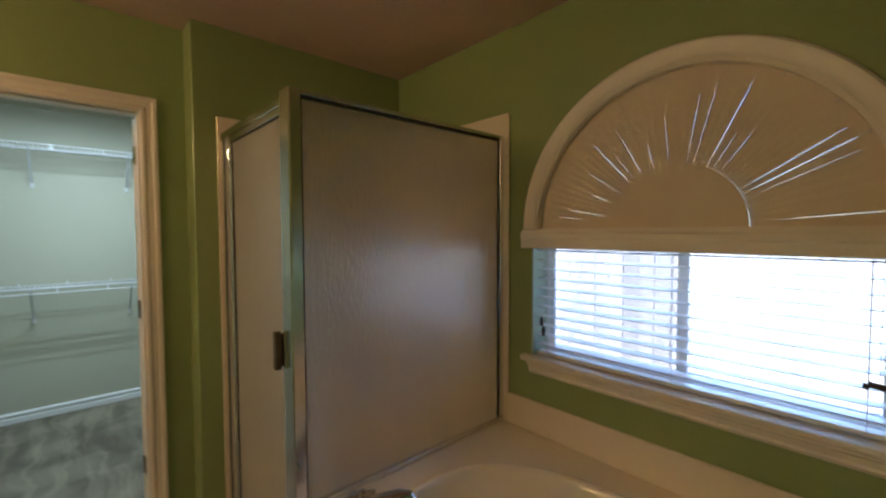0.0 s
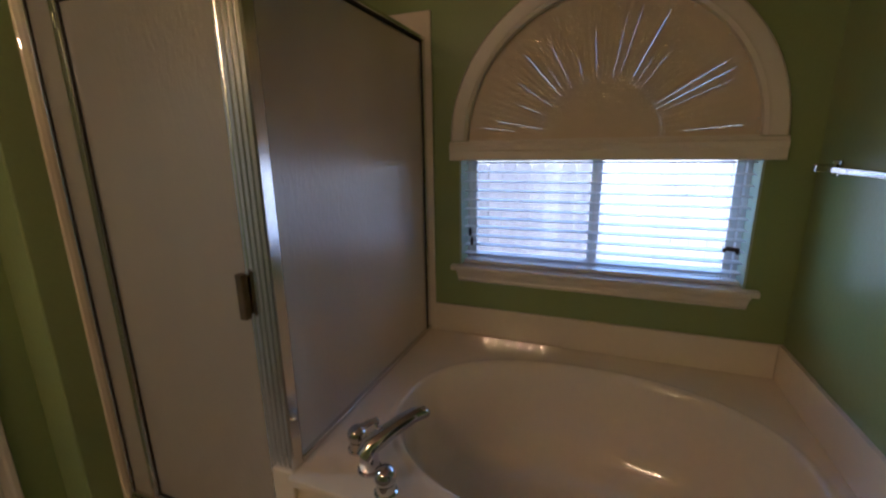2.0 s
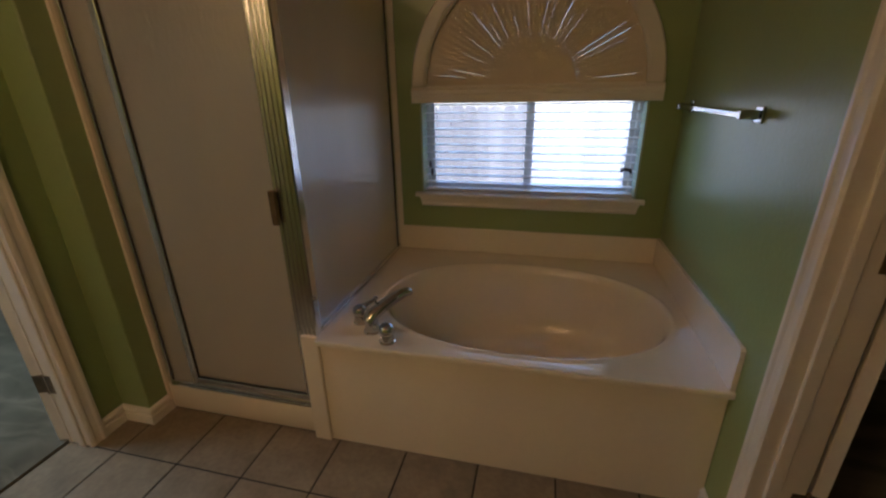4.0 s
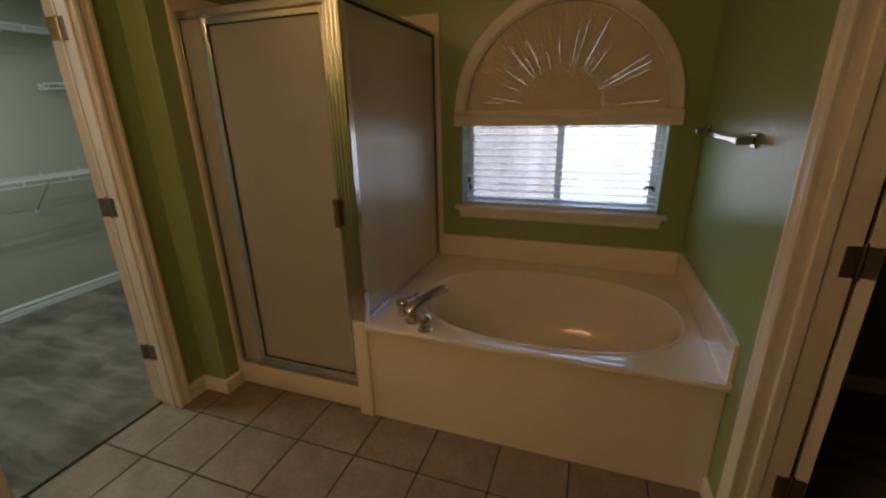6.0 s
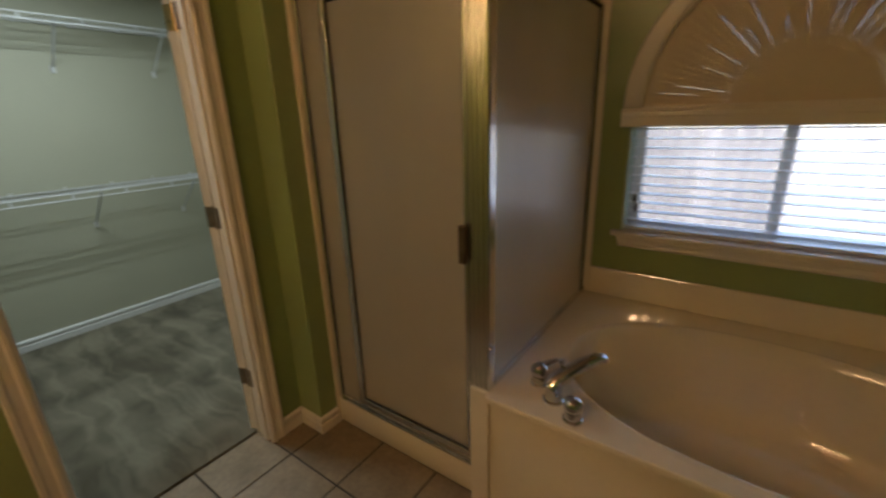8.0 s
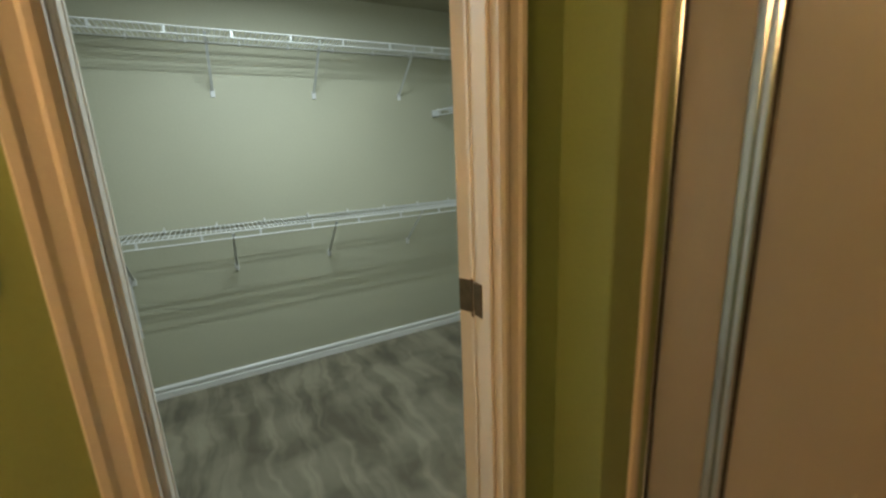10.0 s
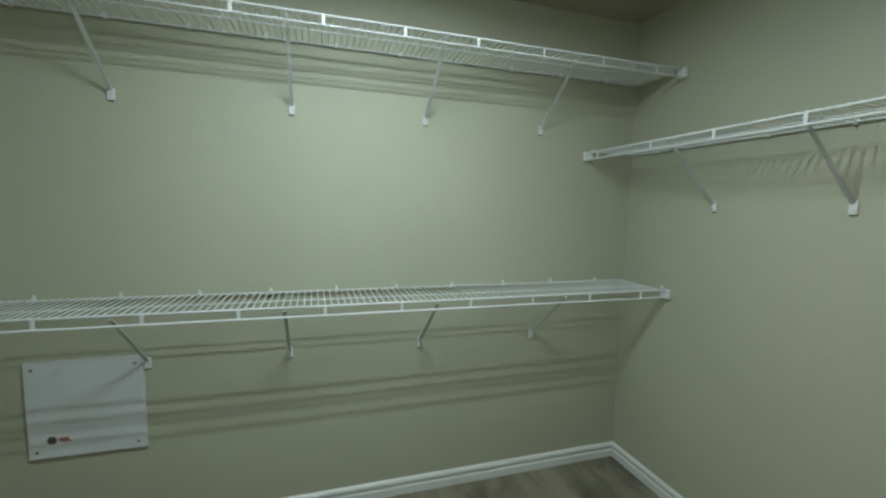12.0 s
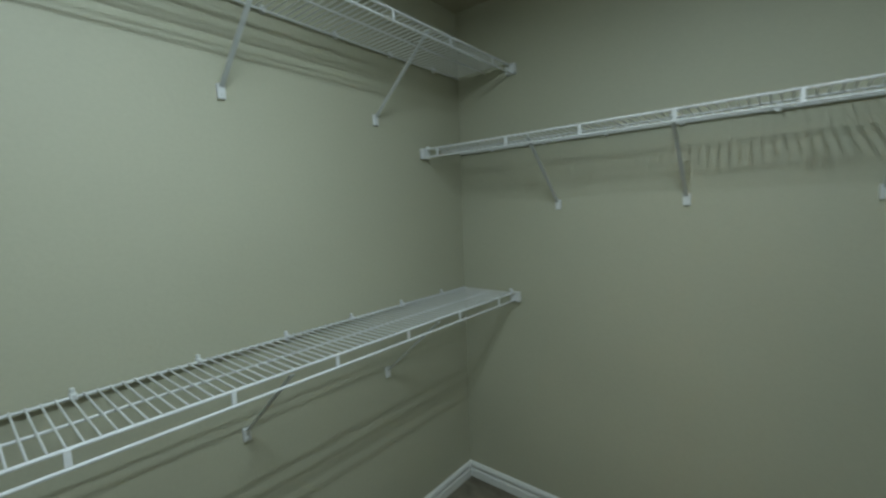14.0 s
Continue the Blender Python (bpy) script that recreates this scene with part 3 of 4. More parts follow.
# blind
blind = thing("window_blind", (AX, YN + 0.04, 0.91), "white horizontal slat blind, lowered and open", "window blind")
bm = B()
box(bm, 0, 1.160, -0.024, 0.024, -0.0017, 0.0017, 0.0012)
slat_mesh = finish(bm, "slat", M_SLAT)
for k in range(12):
    ob = piece("slat", slat_mesh, blind, (0.171, YN + 0.043, 0.951 + 0.0437 * k))
    ob.rotation_euler = (radians(2.5 + 0.8 * math.sin(k * 2.1)), radians(0.08 * math.sin(k * 1.7)), 0)
bm = B()
box(bm, 0.171, 1.331, YN + 0.020, YN + 0.066, 0.903, 0.918, 0.003)
part("bottom_rail", bm, M_SLAT, blind)
bm = B()
box(bm, 0.168, 1.333, YN + 0.016, YN + 0.070, 1.442, 1.48, 0.003)
part("head_rail", bm, M_SLAT, blind)
for x in (0.232, 0.76, 1.262):
    for y in (YN + 0.0165, YN + 0.0695):
        bm = B()
        rod(bm, (x, y, 0.915), (x, y, 1.445), 0.0011, 6)
        part("ladder_cord", bm, M_CORD, blind)
for x, z in ((0.205, 1.075), (0.214, 1.03), (1.285, 1.055)):
    bm = B()
    rod(bm, (x, YN + 0.010, z), (x, YN + 0.010, 1.44), 0.0012, 6)
    part("pull_cord", bm, M_CORD, blind)
for x, z in ((0.205, 1.06), (0.214, 1.015)):
    bm = B()
    lathe(bm, (x, YN + 0.010, z), [(0.003, 0.022), (0.006, 0.016), (0.008, 0.0), (0.006, -0.018), (0.003, -0.021)], 12)
    part("tassel", bm, M_DARK_PLASTIC, blind, "dark cord tassel", smooth=True)
bm = B()
rod(bm, (1.262, YN + 0.010, 1.055), (1.308, YN + 0.010, 1.05), 0.009, 12)
rod(bm, (1.262, YN + 0.010, 1.055), (1.256, YN + 0.010, 1.040), 0.010, 12, 0.006)
rod(bm, (1.300, YN + 0.010, 1.05), (1.308, YN + 0.010, 1.034), 0.009, 12, 0.006)
part("cord_lock", bm, M_DARK_PLASTIC, blind, "dark knotted cord weight", smooth=True)

# ---- fence outside ----
fence = thing("fence", (0.7, 3.3, -0.25), "weathered grey board fence outside the window", "fence")
bm = B()
prism(bm, [(0, 0, 0), (0.132, 0, 0), (0.132, 0, 1.53), (0.108, 0, 1.56), (0.024, 0, 1.56), (0, 0, 1.53)], (0, 0.018, 0))
picket_mesh = finish(bm, "picket", M_FENCE)
rng = random.Random(4)
for k in range(62):
    piece("picket", picket_mesh, fence, (-3.6 + 0.1385 * k, 3.30 + rng.uniform(-0.004, 0.004), -0.25 + rng.uniform(-0.02, 0.02)))
for z in (0.0, 0.55, 1.08):
    bm = B()
    box(bm, -3.6, 5.0, 3.318, 3.356, z, z + 0.088, 0.003)
    part("rail", bm, M_FENCE, fence)

# ---- tub ----
tub = thing("bathtub", (0.75, 0.55, 0), "bone-coloured oval drop-in bathtub with deck and splash panels", "bathtub")
TX0, TX1, TY0, TY1 = 0.0, XE - 0.001, 0.0, YN - 0.001
OX, OY, OA, OB_ = 0.785, 0.492, 0.635, 0.425


def oval(a, b, z, count=72, power=2.25):
    out = []
    for k in range(count):
        t = 2 * math.pi * k / count
        c, s = math.cos(t), math.sin(t)
        out.append((OX + a * math.copysign(abs(c) ** (2 / power), c), OY + b * math.copysign(abs(s) ** (2 / power), s), z))
    return out


bm = B()
rings = [oval(OA + 0.032, OB_ + 0.032, DECK), oval(OA + 0.022, OB_ + 0.022, DECK), oval(OA + 0.014, OB_ + 0.014, DECK + 0.004), oval(OA + 0.004, OB_ + 0.004, DECK + 0.003), oval(OA - 0.006, OB_ - 0.006, DECK - 0.006),
         oval(OA - 0.020, OB_ - 0.018, DECK - 0.04), oval(OA - 0.05, OB_ - 0.04, DECK - 0.14), oval(OA - 0.085, OB_ - 0.07, DECK - 0.26),
         oval(OA - 0.13, OB_ - 0.11, DECK - 0.35), oval(OA - 0.20, OB_ - 0.17, DECK - 0.39), oval(OA - 0.36, OB_ - 0.27, DECK - 0.40)]
loops = [[bm.verts.new(p) for p in ring] for ring in rings]
for a, b in zip(loops, loops[1:]):
    for k in range(len(a)):
        m = (k + 1) % len(a)
        bm.faces.new((a[k], b[k], b[m], a[m]))
bm.faces.new(loops[-1])
# deck sheet between the rim and its rectangle
count = len(loops[0])


def to_edge(p):
    dx, dy = p[0] - OX, p[1] - OY
    f = min(((TX1 - OX) / dx if dx > 0 else (TX0 - OX) / dx) if abs(dx) > 1e-6 else 1e9, ((TY1 - OY) / dy if dy > 0 else (TY0 - OY) / dy) if abs(dy) > 1e-6 else 1e9)
    return (OX + dx * f, OY + dy * f, DECK)


outer = [bm.verts.new(to_edge(p)) for p in rings[0]]
for k in range(count):
    m = (k + 1) % count
    bm.faces.new((outer[k], loops[0][k], loops[0][m], outer[m]))
for cx, cy in ((TX0, TY0), (TX1, TY0), (TX0, TY1), (TX1, TY1)):
    near = sorted(range(count), key=lambda i: (outer[i].co.x - cx) ** 2 + (outer[i].co.y - cy) ** 2)[:2]
    a, b = near
    if abs(outer[a].co.x - outer[b].co.x) > 1e-5 and abs(outer[a].co.y - outer[b].co.y) > 1e-5:
        bm.faces.new((outer[a], outer[b], bm.verts.new((cx, cy, DECK))))
bmesh.ops.recalc_face_normals(bm, faces=bm.faces)
part("basin", bm, M_MARBLE, tub, smooth=True)
bm = B()
prof = [(0.0, DECK - 0.001), (-0.004, DECK - 0.004), (-0.006, DECK - 0.012), (-0.003, DECK - 0.026), (0.004, DECK - 0.030), (0.03, DECK - 0.030), (0.03, DECK - 0.001)]
sweep(bm, [[(TX0 + 0.002, y, z) for y, z in prof], [(TX1, y, z) for y, z in prof]])
part("deck_edge", bm, M_MARBLE, tub, smooth=True)
bm = B()
box(bm, TX0, TX1, 0.026, 0.040, 0.0, DECK - 0.030, 0.002)
part("front_panel", bm, M_MARBLE, tub)
bm = B()
box(bm, -0.074, TX0 + 0.004, 0.012, 0.075, 0.0, DECK + 0.002, 0.005, 2)
part("end_cap", bm, M_MARBLE, tub)
bm = B()
box(bm, 0.027, XE - 0.018, YN - 0.018, YN - 0.001, DECK + 0.001, 0.683, 0.004, 2)
part("back_splash", bm, M_MARBLE, tub)
bm = B()
prism(bm, [(XE - 0.017, 0.004, DECK + 0.001), (XE - 0.017, YN - 0.002, DECK + 0.001), (XE - 0.017, YN - 0.002, 0.683), (XE - 0.017, 0.014, 0.697), (XE - 0.017, 0.004, 0.688)], (0.016, 0, 0))
part("side_splash", bm, M_MARBLE, tub)
bm = B()
lathe(bm, (1.20, 0.50, DECK - 0.405), [(0.036, 0.0), (0.036, 0.006), (0.028, 0.009), (0.012, 0.007)], 20)
part("drain", bm, M_CHROME, tub, "chrome drain", smooth=True)

# ---- tub filler ----
def tube_path(bm, points, radii_, sides=14, flat=1.0):
    rings = []
    for i, p in enumerate(points):
        a, b = Vector(points[max(0, i - 1)]), Vector(points[min(len(points) - 1, i + 1)])
        d = (b - a).normalized()
        side = d.cross(Vector((0, 0, 1)))
        side = side.normalized() if side.length > 1e-3 else Vector((1, -1, 0)).normalized()
        up = side.cross(d).normalized()
        rings.append([Vector(p) + side * radii_[i] * math.cos(2 * math.pi * k / sides) + up * radii_[i] * flat * math.sin(2 * math.pi * k / sides) for k in range(sides)])
    return sweep(bm, rings)


faucet = thing("tub_faucet", (0.205, 0.11, DECK), "polished chrome tub spout standing on the deck corner", "faucet")
bm = B()
lathe(bm, (0.205, 0.11, DECK), [(0.036, 0.0), (0.036, 0.006), (0.030, 0.010), (0.028, 0.05), (0.027, 0.072)], 24)
part("base", bm, M_CHROME, faucet, smooth=True)
bm = B()
pts = [(0.196, 0.100, DECK + 0.050), (0.208, 0.116, DECK + 0.076), (0.236, 0.152, DECK + 0.096), (0.270, 0.194, DECK + 0.114), (0.300, 0.230, DECK + 0.126), (0.322, 0.254, DECK + 0.124), (0.330, 0.262, DECK + 0.116)]
tube_path(bm, pts, [0.030, 0.031, 0.029, 0.0265, 0.0240, 0.0205, 0.013], 20, 0.9)
part("spout", bm, M_CHROME, faucet, smooth=True)
bm = B()
lathe(bm, (0.212, 0.15, DECK + 0.095), [(0.004, 0.0), (0.004, 0.03), (0.009, 0.034), (0.009, 0.044), (0.004, 0.047)], 14)
part("diverter_knob", bm, M_CHROME, faucet, smooth=True)
for x, y, lever in ((0.292, 0.050, False), (0.128, 0.172, True)):
    t = thing("tub_valve_handle", (x, y, DECK), "round polished chrome tub handle" if not lever else "polished chrome tub handle with a short lever", "faucet handle", "tub handles")
    bm = B()
    lathe(bm, (x, y, DECK), [(0.033, 0.0), (0.033, 0.006), (0.028, 0.010), (0.027, 0.034)], 22)
    part("collar", bm, M_CHROME, t, smooth=True)
    bm = B()
    lathe(bm, (x, y, DECK), [(0.025, 0.034), (0.030, 0.040), (0.032, 0.056), (0.028, 0.070), (0.018, 0.079), (0.004, 0.083)], 22)
    part("knob", bm, M_CHROME, t, smooth=True)
    if lever:
        bm = B()
        tube_path(bm, [(x - 0.005, y - 0.003, DECK + 0.066), (x + 0.022, y + 0.024, DECK + 0.078), (x + 0.046, y + 0.05, DECK + 0.086)], [0.017, 0.015, 0.010], 12, 0.6)
        part("lever", bm, M_CHROME, t, smooth=True)

# ---- shower ----
pan = thing("shower_pan", (-0.45, 0.55, 0), "bone-coloured moulded shower base with a raised curb", "shower base")
bm = B()
box(bm, XB, -0.0745, 0.045, 0.125, 0.0, 0.146, 0.006, 2)
part("curb", bm, M_MARBLE, pan, smooth=True)
bm = B()
box(bm, XB, -0.002, 0.126, YN - 0.016, 0.0, 0.05, 0.004)
part("base", bm, M_MARBLE, pan)
sur = thing("shower_surround", (-0.45, YN, 0.15), "bone-coloured wall panels lining the shower", "shower wall")
bm = B()
box(bm, XB + 0.001, XB + 0.014, 0.030, YN - 0.015, 0.05, 2.024, 0.003)
part("side_panel", bm, M_MARBLE, sur)
bm = B()
box(bm, XB + 0.015, 0.026, YN - 0.014, YN - 0.001, 0.05, 2.048, 0.003)
part("back_panel", bm, M_MARBLE, sur)
bm = B()
box(bm, -0.0735, -0.02, 0.0755, YN - 0.016, 0.05, DECK - 0.002, 0.003)
part("low_wall", bm, M_MARBLE, sur)

valve = thing("shower_valve", (XB + 0.014, 0.50, 1.20), "dark metal shower valve seen blurred through the glass", "shower valve")
bm = B()
rod(bm, (XB + 0.0142, 0.50, 1.20), (XB + 0.024, 0.50, 1.20), 0.085, 28, 0.078)
part("escutcheon", bm, M_BRONZE, valve, smooth=True)
bm = B()
rod(bm, (XB + 0.024, 0.50, 1.20), (XB + 0.075, 0.50, 1.20), 0.030, 20, 0.024)
part("handle", bm, M_BRONZE, valve, smooth=True)

ZH = 1.938      # top of the shower frame
enc = thing("shower_enclosure", (-0.45, 0.05, 0.146), "framed shower enclosure with rain-textured glass and bright metal frame", "shower enclosure")
XL = XB + 0.014


def strip(name, x0, x1, y0, y1, z0, z1, mat=None, label="", bevel=0.003):
    bm = B()
    box(bm, x0, x1, y0, y1, z0, z1, bevel, 2)
    return part(name, bm, mat or M_SATIN, enc, label)


strip("wall_jamb", XL, XL + 0.026, 0.046, 0.075, 0.147, ZH)
strip("gasket", XL + 0.026, XL + 0.031, 0.050, 0.070, 0.165, ZH - 0.03, M_GASKET)
strip("header", XL + 0.03, -0.076, 0.036, 0.078, ZH - 0.034, ZH)
strip("sill_rail", XL + 0.027, -0.0765, 0.040, 0.080, 0.147, 0.172)
strip("sill_lip", XL + 0.027, -0.0765, 0.034, 0.039, 0.147, 0.160)
# ribbed corner post
bm = B()
outline = [(-0.075, 0.064), (-0.075, 0.028)]
for k in range(4):
    x = -0.0745 + 0.0188 * k
    outline += [(x, 0.026), (x + 0.003, 0.022), (x + 0.0145, 0.022), (x + 0.0175, 0.026)]
outline += [(0.001, 0.028), (0.001, 0.064)]
prism(bm, [(x, y, DECK + 0.003) for x, y in outline], (0, 0, ZH - DECK - 0.003))
part("corner_post", bm, M_SATIN, enc, smooth=False)
strip("strike_jamb", -0.0808, -0.0755, 0.038, 0.060, 0.173, ZH - 0.035)
strip("fixed_jamb", -0.709, -0.690, 0.036, 0.066, 0.173, ZH - 0.035)
strip("gasket", -0.7135, -0.7095, 0.044, 0.062, 0.173, ZH - 0.035, M_GASKET)
bm = B()
box(bm, XL + 0.031, -0.7135, 0.054, 0.060, 0.172, ZH - 0.034)
part("narrow_pane", bm, M_OBSCURE, enc, "rain-textured glass pane").visible_shadow = False
# side panel on the tub deck
strip("side_header", -0.030, 0.002, 0.0645, YN - 0.016, ZH - 0.016, ZH)
strip("side_sill", -0.026, 0.006, 0.0645, YN - 0.016, DECK + 0.0035, DECK + 0.024)
strip("side_jamb", -0.028, 0.000, YN - 0.044, YN - 0.0165, DECK + 0.0245, ZH - 0.0165)
strip("gasket", -0.018, -0.003, YN - 0.054, YN - 0.0445, DECK + 0.0245, ZH - 0.0165, M_GASKET)
strip("gasket", -0.018, -0.003, 0.0715, YN - 0.0545, ZH - 0.028, ZH - 0.0165, M_GASKET)
strip("gasket", -0.018, -0.003, 0.0645, 0.0710, DECK + 0.0245, ZH - 0.0165, M_GASKET)
bm = B()
box(bm, -0.016, -0.010, 0.071, YN - 0.054, DECK + 0.024, ZH - 0.028)
part("side_pane", bm, M_OBSCURE, enc, "wide rain-textured glass pane").visible_shadow = False
bm = B()
rod(bm, (0.001, 0.035, 0.705), (0.010, 0.035, 0.705), 0.008, 14, 0.006)
part("bumper", bm, M_CHROME, enc, "small chrome bumper", smooth=True)
# hinged door
bm = B()
DX0, DX1, DZ0, DZ1 = -0.688, -0.0815, 0.190, ZH - 0.040
box(bm, DX0, DX0 + 0.018, 0.030, 0.056, DZ0, DZ1, 0.004, 2)
box(bm, DX1 - 0.016, DX1, 0.030, 0.056, DZ0, DZ1, 0.004, 2)
box(bm, DX0 + 0.018, DX1 - 0.016, 0.032, 0.056, DZ0, DZ0 + 0.028, 0.003, 2)
box(bm, DX0 + 0.018, DX1 - 0.016, 0.032, 0.056, DZ1 - 0.026, DZ1, 0.003, 2)
sdoor = part("door", bm, M_SATIN, enc, "bright metal framed shower door")
bm = B()
box(bm, DX0 + 0.022, DX1 - 0.020, 0.042, 0.048, DZ0 + 0.032, DZ1 - 0.030)
part("pane", bm, M_OBSCURE, sdoor, "rain-textured glass pane").visible_shadow = False
bm = B()
for x0, x1, z0, z1 in ((DX0 + 0.018, DX0 + 0.0225, DZ0 + 0.028, DZ1 - 0.026), (DX1 - 0.0205, DX1 - 0.016, DZ0 + 0.028, DZ1 - 0.026),
                       (DX0 + 0.0225, DX1 - 0.0205, DZ0 + 0.028, DZ0 + 0.0325), (DX0 + 0.0225, DX1 - 0.0205, DZ1 - 0.0305, DZ1 - 0.026)):
    box(bm, x0, x1, 0.038, 0.052, z0, z1)
part("gasket", bm, M_GASKET, sdoor)
bm = B()
box(bm, -0.100, -0.076, -0.004, 0.018, 1.012, 1.142, 0.004, 2)
box(bm, -0.097, -0.083, 0.0175, 0.031, 1.022, 1.132)
part("handle", bm, M_BRONZE, sdoor, "dark bronze door pull")
bm = B()
rod(bm, (DX0 + 0.013, 0.027, 1.80), (DX0 + 0.013, 0.027, 1.84), 0.006, 12)
part("hinge_pin", bm, M_CHROME, sdoor, smooth=True)

# ---- towel bar ----
bar = thing("towel_bar", (XE, 0.62, 1.375), "chrome square towel bar on two posts", "towel bar")
for y in (0.282, 0.955):
    bm = B()
    box(bm, XE - 0.010, XE, y - 0.026, y + 0.026, 1.350, 1.402, 0.004, 2)
    box(bm, XE - 0.066, XE - 0.010, y - 0.014, y + 0.014, 1.362, 1.390, 0.004, 2)
    part("post", bm, M_CHROME, bar)
bm = B()
box(bm, XE - 0.064, XE - 0.046, 0.296, 0.941, 1.367, 1.385, 0.002)
part("bar", bm, M_CHROME, bar)

# ---- wall plate ----
plate = thing("switch_plate", (XW, -1.092, 1.318), "almond wall plate with a small dark switch opening", "wall plate")
bm = B()
box(bm, XW, XW + 0.007, -1.130, -1.054, 1.318, 1.438, 0.004, 2)
part("cover", bm, M_PLATE, plate)
bm = B()
rod(bm, (XW + 0.0062, -1.092, 1.378), (XW + 0.0078, -1.092, 1.378), 0.0085, 14)
part("hole", bm, M_BRONZE, plate, "small round brown opening")
bm = B()
prism(bm, [(XW + 0.007, -1.094, 1.378), (XW + 0.007, -1.094, 1.386), (XW + 0.013, -1.094, 1.380), (XW + 0.012, -1.094, 1.376)], (0, 0.007, 0))
part("stub", bm, M_DARK_PLASTIC, plate, "dark broken switch stub")
for z in (1.348, 1.408):
    bm = B()
    rod(bm, (XW + 0.006, -1.092, z), (XW + 0.0085, -1.092, z), 0.0032, 10)
    part("screw", bm, M_BRONZE, plate)

# ---- vanity light on the wall behind ----
van = thing("vanity_light", (-0.19, YS, 2.20), "bright metal vanity light bar with round lit bulbs", "wall lamp")
bm = B()
box(bm, -0.66, 0.28, YS, YS + 0.045, 2.15, 2.25, 0.005, 2)
part("bar", bm, M_CHROME, van)
bm = B()
bmesh.ops.create_uvsphere(bm, u_segments=20, v_segments=12, radius=0.030)
bulb_mesh = finish(bm, "bulb", M_BULB, True)
for k in range(6):
    piece("bulb", bulb_mesh, van, (-0.58 + 0.156 * k, YS + 0.095, 2.20))
    bm = B()
    rod(bm, (-0.58 + 0.156 * k, YS + 0.045, 2.20), (-0.58 + 0.156 * k, YS + 0.062, 2.20), 0.022, 16)
    part("socket", bm, M_CHROME, van, smooth=True)

# ---- closet lamp ----
LX, LY = -2.095, -0.42
lamp = thing("closet_strip_light", (LX, LY, ZC), "white two-tube fluorescent fitting on the closet ceiling, lit", "ceiling lamp")
bm = B()
box(bm, LX - 0.13, LX + 0.13, LY - 0.33, LY + 0.33, ZC - 0.022, ZC, 0.004)
part("housing", bm, M_BASE, lamp)
for side in (-1, 1):
    TX = LX + side * 0.075
    for k in (-1, 1):
        bm = B()
        box(bm, TX - 0.016, TX + 0.016, LY + k * 0.322 - 0.006, LY + k * 0.322 + 0.006, ZC - 0.058, ZC - 0.022, 0.003)
        part("socket", bm, M_BASE, lamp)
    bm = B()
    rod(bm, (TX, LY - 0.316, ZC - 0.042), (TX, LY + 0.316, ZC - 0.042), 0.013, 14)
    part("tube", bm, M_BULB2, lamp, "lit white tube", smooth=True)
    throw = new("closet_tube_light", bpy.data.lights.new("closet_tube_light", "AREA"))
    throw.data.shape, throw.data.size, throw.data.size_y = "RECTANGLE", 0.03, 0.55
    throw.data.energy, throw.data.color = CLOSET_WATTS / 2, CLOSET_TINT[:3]
    throw.location = (TX, LY, ZC - 0.057)


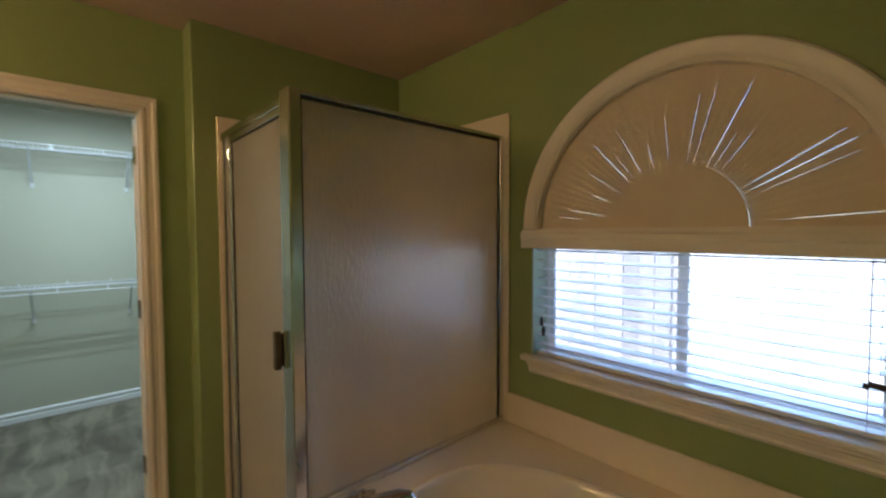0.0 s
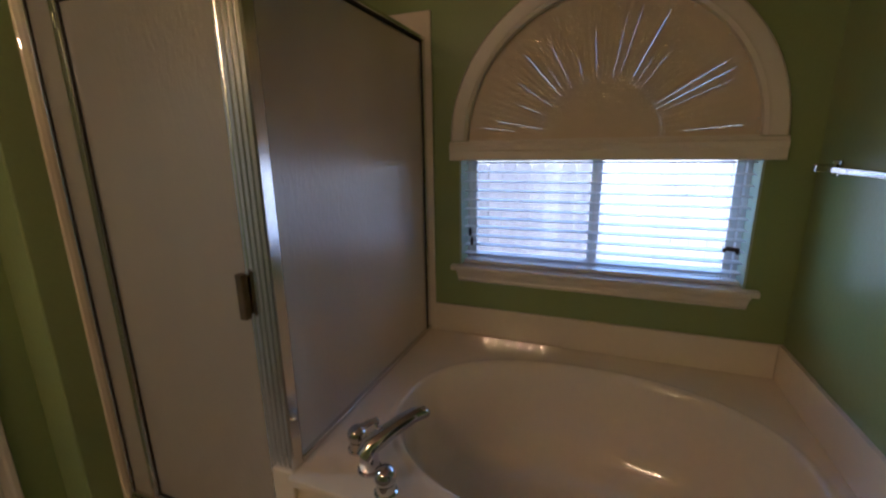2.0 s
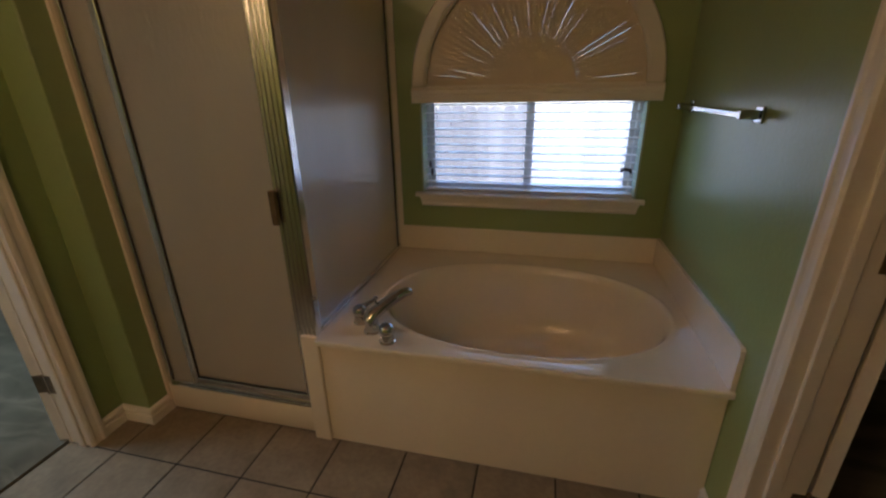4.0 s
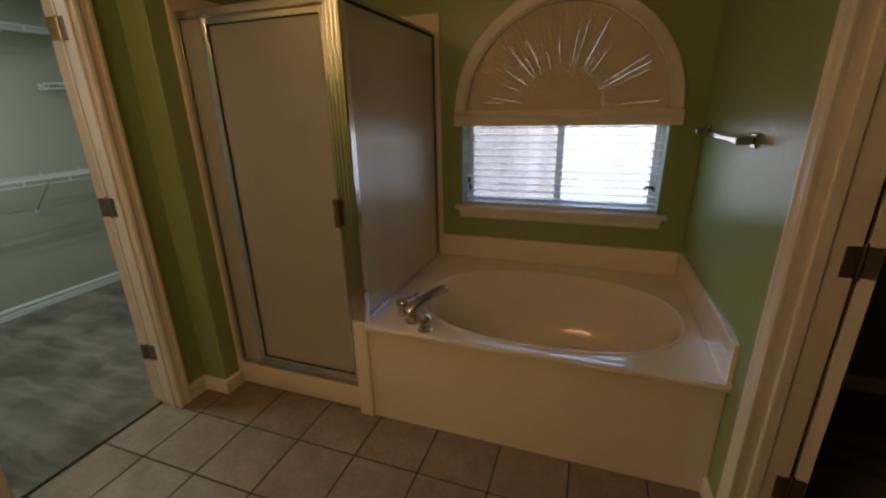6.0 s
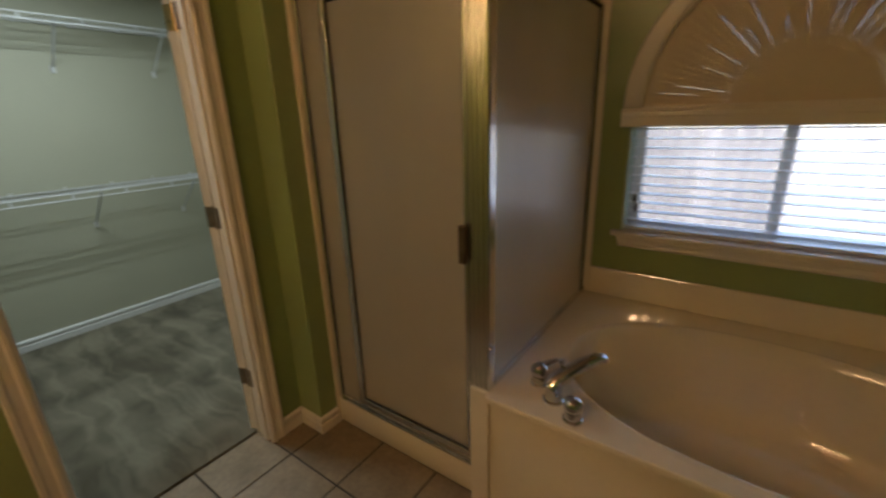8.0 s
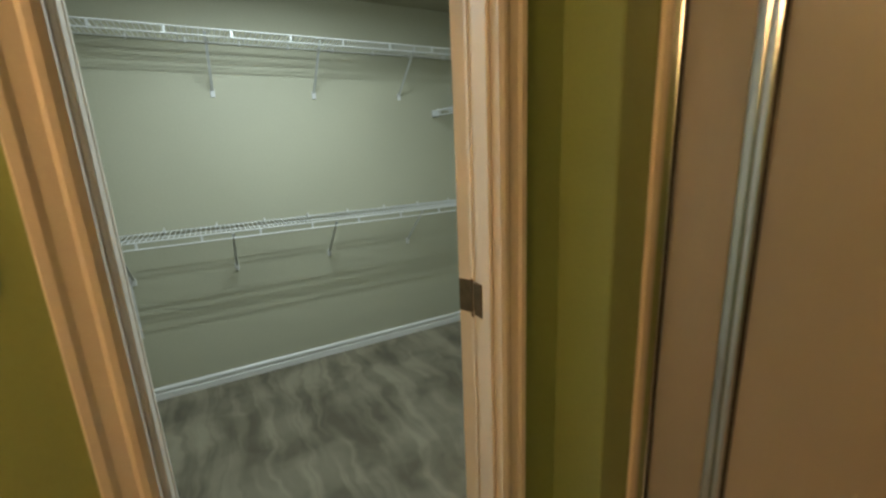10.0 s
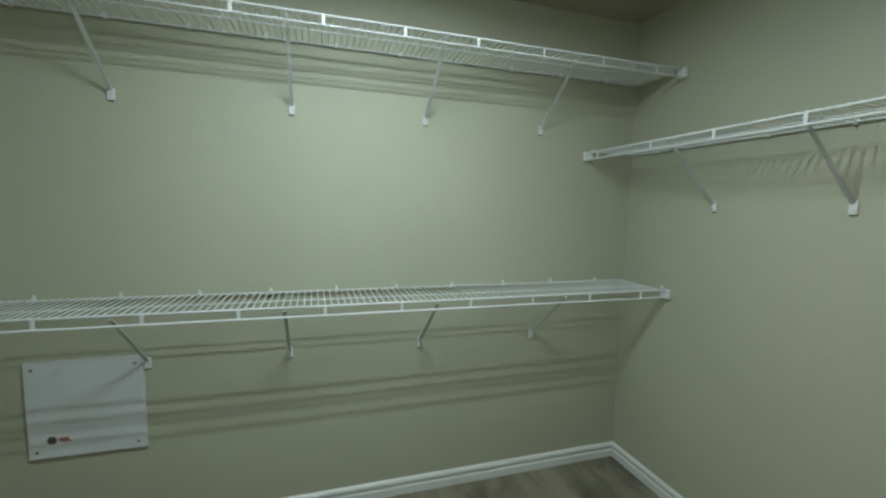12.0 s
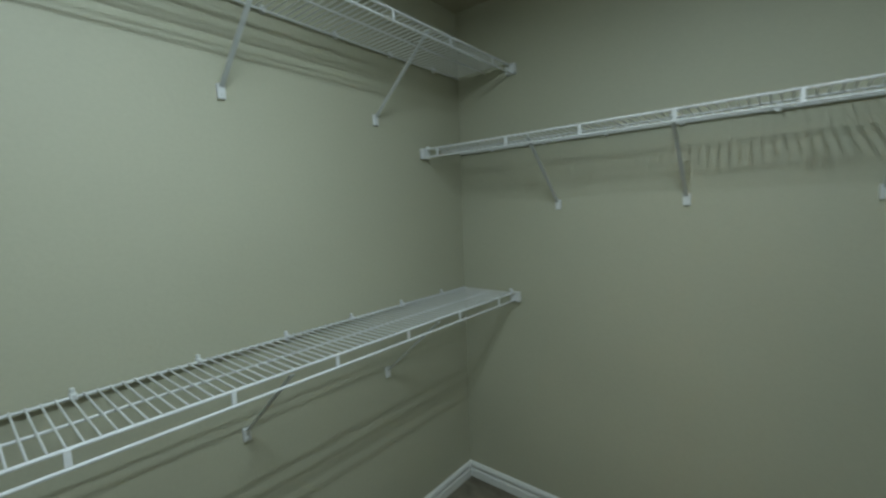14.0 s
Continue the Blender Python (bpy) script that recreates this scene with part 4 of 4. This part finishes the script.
# ---- closet shelves ----
def wire_shelf(start, along, into, length, z, braces, lips, clips, label, depth=0.308, ends=(0, 1)):
    """A wire shelf on a wall. start: wall corner; along and into: unit ways along the wall and out of it; z: its deck."""
    s, a, n = Vector(start), Vector(along), Vector(into)
    t = thing("wire_shelf", (s.x, s.y, z), label, "wire shelf", "closet shelves")

    def at(u, v, h):
        p = s + a * u + n * v
        return (p.x, p.y, z + h)

    for v, h, r, nm in ((0.014, 0.0, 0.0040, "back_rod"), (0.170, -0.005, 0.0036, "middle_rod"), (depth, 0.0, 0.0044, "front_rod"), (depth + 0.004, -0.036, 0.0042, "lip_rod")):
        bm = B()
        rod(bm, at(0.012, v, h), at(length - 0.012, v, h), r, 8)
        part(nm, bm, M_WIRE, t, smooth=True)
    bm = B()
    p0, p1 = Vector(at(0, 0.012, 0.0042)) - Vector(at(0, 0, 0)), Vector(at(0, depth + 0.002, 0.0042)) - Vector(at(0, 0, 0))
    rod(bm, p0, p1, 0.0021, 6)
    wire = finish(bm, "cross_wire", M_WIRE, True)
    for k in range(int(length / 0.0254) - 1):
        piece("cross_wire", wire, t, at(0.02 + 0.0254 * k, 0, 0))
    for u in lips:
        bm = B()
        c, half = s + a * u + n * (depth + 0.003), a * 0.006 + n * 0.002
        lo, hi = c - Vector((abs(half.x), abs(half.y), 0)), c + Vector((abs(half.x), abs(half.y), 0))
        box(bm, lo.x, hi.x, lo.y, hi.y, z - 0.036, z + 0.001, 0.0008)
        part("lip_tie", bm, M_WIRE, t)
    for u in braces:
        bm = B()
        side = a * 0.0065
        top, low = Vector(at(u, depth - 0.002, -0.012)), Vector(at(u, 0.014, -0.262))
        up = (top - low).normalized()
        nrm = up.cross(a).normalized() * 0.0022
        sweep(bm, [[p + side + nrm, p + side - nrm, p - side - nrm, p - side + nrm] for p in (low, top)])
        part("brace", bm, M_BRACE, t)
        bm = B()
        c = s + a * u + n * 0.006
        half = a * 0.012 + n * 0.006
        lo, hi = c - Vector((abs(half.x), abs(half.y), 0)), c + Vector((abs(half.x), abs(half.y), 0))
        box(bm, lo.x, hi.x, lo.y, hi.y, z - 0.298, z - 0.254, 0.002)
        q = s + a * u + n * 0.012
        rod(bm, (q.x, q.y, z - 0.284), (q.x + n.x * 0.003, q.y + n.y * 0.003, z - 0.284), 0.004, 10)
        part("wall_foot", bm, M_WIRE, t)
    for u in clips:
        bm = B()
        c, half = s + a * u + n * 0.010, a * 0.007 + n * 0.010
        lo, hi = c - Vector((abs(half.x), abs(half.y), 0)), c + Vector((abs(half.x), abs(half.y), 0))
        box(bm, lo.x, hi.x, lo.y, hi.y, z - 0.008, z + 0.009, 0.002)
        q = s + a * u + n * 0.004
        box(bm, q.x - 0.005, q.x + 0.005, q.y - 0.005, q.y + 0.005, z + 0.009, z + 0.020, 0.002)
        part("wall_clip", bm, M_WIRE, t)
    for e in ends:
        u = 0.010 if e == 0 else length - 0.010
        bm = B()
        c, half = s + a * u + n * (depth + 0.004), a * 0.010 + n * 0.026
        lo, hi = c - Vector((abs(half.x), abs(half.y), 0)), c + Vector((abs(half.x), abs(half.y), 0))
        box(bm, lo.x, hi.x, lo.y, hi.y, z - 0.044, z + 0.004, 0.003)
        q = s + a * u + n * (depth - 0.020)
        box(bm, q.x - 0.008, q.x + 0.008, q.y - 0.008, q.y + 0.008, z + 0.004, z + 0.016, 0.003)
        part("end_bracket", bm, M_WIRE, t)
    return t


L1 = YR - YL
far_lips = [y - YL for y in (0.900, 0.607, 0.310, 0.013, -0.284, -0.582, -0.884, -1.183, -1.482, -1.781)]
high_braces = [y - YL for y in (0.484, -0.120, -0.706, -1.350, -1.94)]
low_braces = [y - YL for y in (0.480, -0.130, -0.728, -1.275, -1.88)]
far_clips = [0.14 + 0.277 * k for k in range(11)]
wire_shelf((XF, YL, 0), (0, 1, 0), (1, 0, 0), L1, 2.126, high_braces, far_lips, far_clips, "white coated wire shelf high on the long closet wall")
wire_shelf((XF, YL, 0), (0, 1, 0), (1, 0, 0), L1, 1.066, low_braces, far_lips, far_clips, "white coated wire shelf at waist height on the long closet wall")
L2 = XC - 0.012 - XF
wire_shelf((XF, YR, 0), (1, 0, 0), (0, -1, 0), L2, 1.756, [0.533, 1.028, 1.53], [0.085, 0.44, 0.74, 1.037, 1.335, 1.633, 1.93], [0.2 + 0.27 * k for k in range(7)], "white coated wire shelf on the closet end wall", 0.282)
wire_shelf((XF, YL, 0), (1, 0, 0), (0, 1, 0), L2, 1.756, [0.533, 1.028, 1.53], [0.085, 0.44, 0.74, 1.037, 1.335, 1.633, 1.93], [0.2 + 0.27 * k for k in range(7)], "white coated wire shelf on the closet side wall")

# ---- access panel ----
acc = thing("access_panel", (XF, -1.486, 0.437), "white steel access panel with four screws and a small printed mark", "access panel")
bm = B()
box(bm, XF, XF + 0.014, -1.683, -1.289, 0.437, 0.826, 0.003, 2)
part("cover", bm, M_PANEL, acc)
for y in (-1.655, -1.318):
    for z in (0.466, 0.797):
        bm = B()
        rod(bm, (XF + 0.013, y, z), (XF + 0.0165, y, z), 0.0055, 12)
        part("screw", bm, M_BRONZE, acc)
bm = B()
rod(bm, (XF + 0.0138, -1.606, 0.510), (XF + 0.0148, -1.606, 0.510), 0.016, 20)
part("round_mark", bm, M_INK, acc, "dark round printed mark")
bm = B()
box(bm, XF + 0.0138, XF + 0.0148, -1.584, -1.551, 0.506, 0.518)
box(bm, XF + 0.0138, XF + 0.0148, -1.578, -1.542, 0.500, 0.505)
part("word_mark", bm, M_RED_INK, acc, "dull red printed bars")

# ---- floor tiles ----
PITCH = 0.3125
bm = B()
s = PITCH - 0.0075
box(bm, 0, s, 0, s, -0.008, 0.0, 0.0018)
tile_mesh = finish(bm, "tile", M_TILE)
X0, Y0 = -0.897, -0.244
for i in range(-1, 9):
    for j in range(-7, 2):
        xa, xb = X0 + PITCH * i, X0 + PITCH * (i + 1)
        ya, yb = Y0 + PITCH * j, Y0 + PITCH * (j + 1)
        lo_x = XC - 0.028 if (ya >= DOOR_Y0 - 0.35 and yb <= 0.1) else XW
        xa2, xb2, ya2, yb2 = max(xa, lo_x), min(xb, XE), max(ya, YS), min(yb, 0.05)
        if xb2 - xa2 < 0.02 or yb2 - ya2 < 0.02:
            continue
        piece("tile", tile_mesh, floor, (xa2 + 0.00375, ya2 + 0.00375, 0), ((xb2 - xa2 - 0.0075) / s, (yb2 - ya2 - 0.0075) / s, 1))
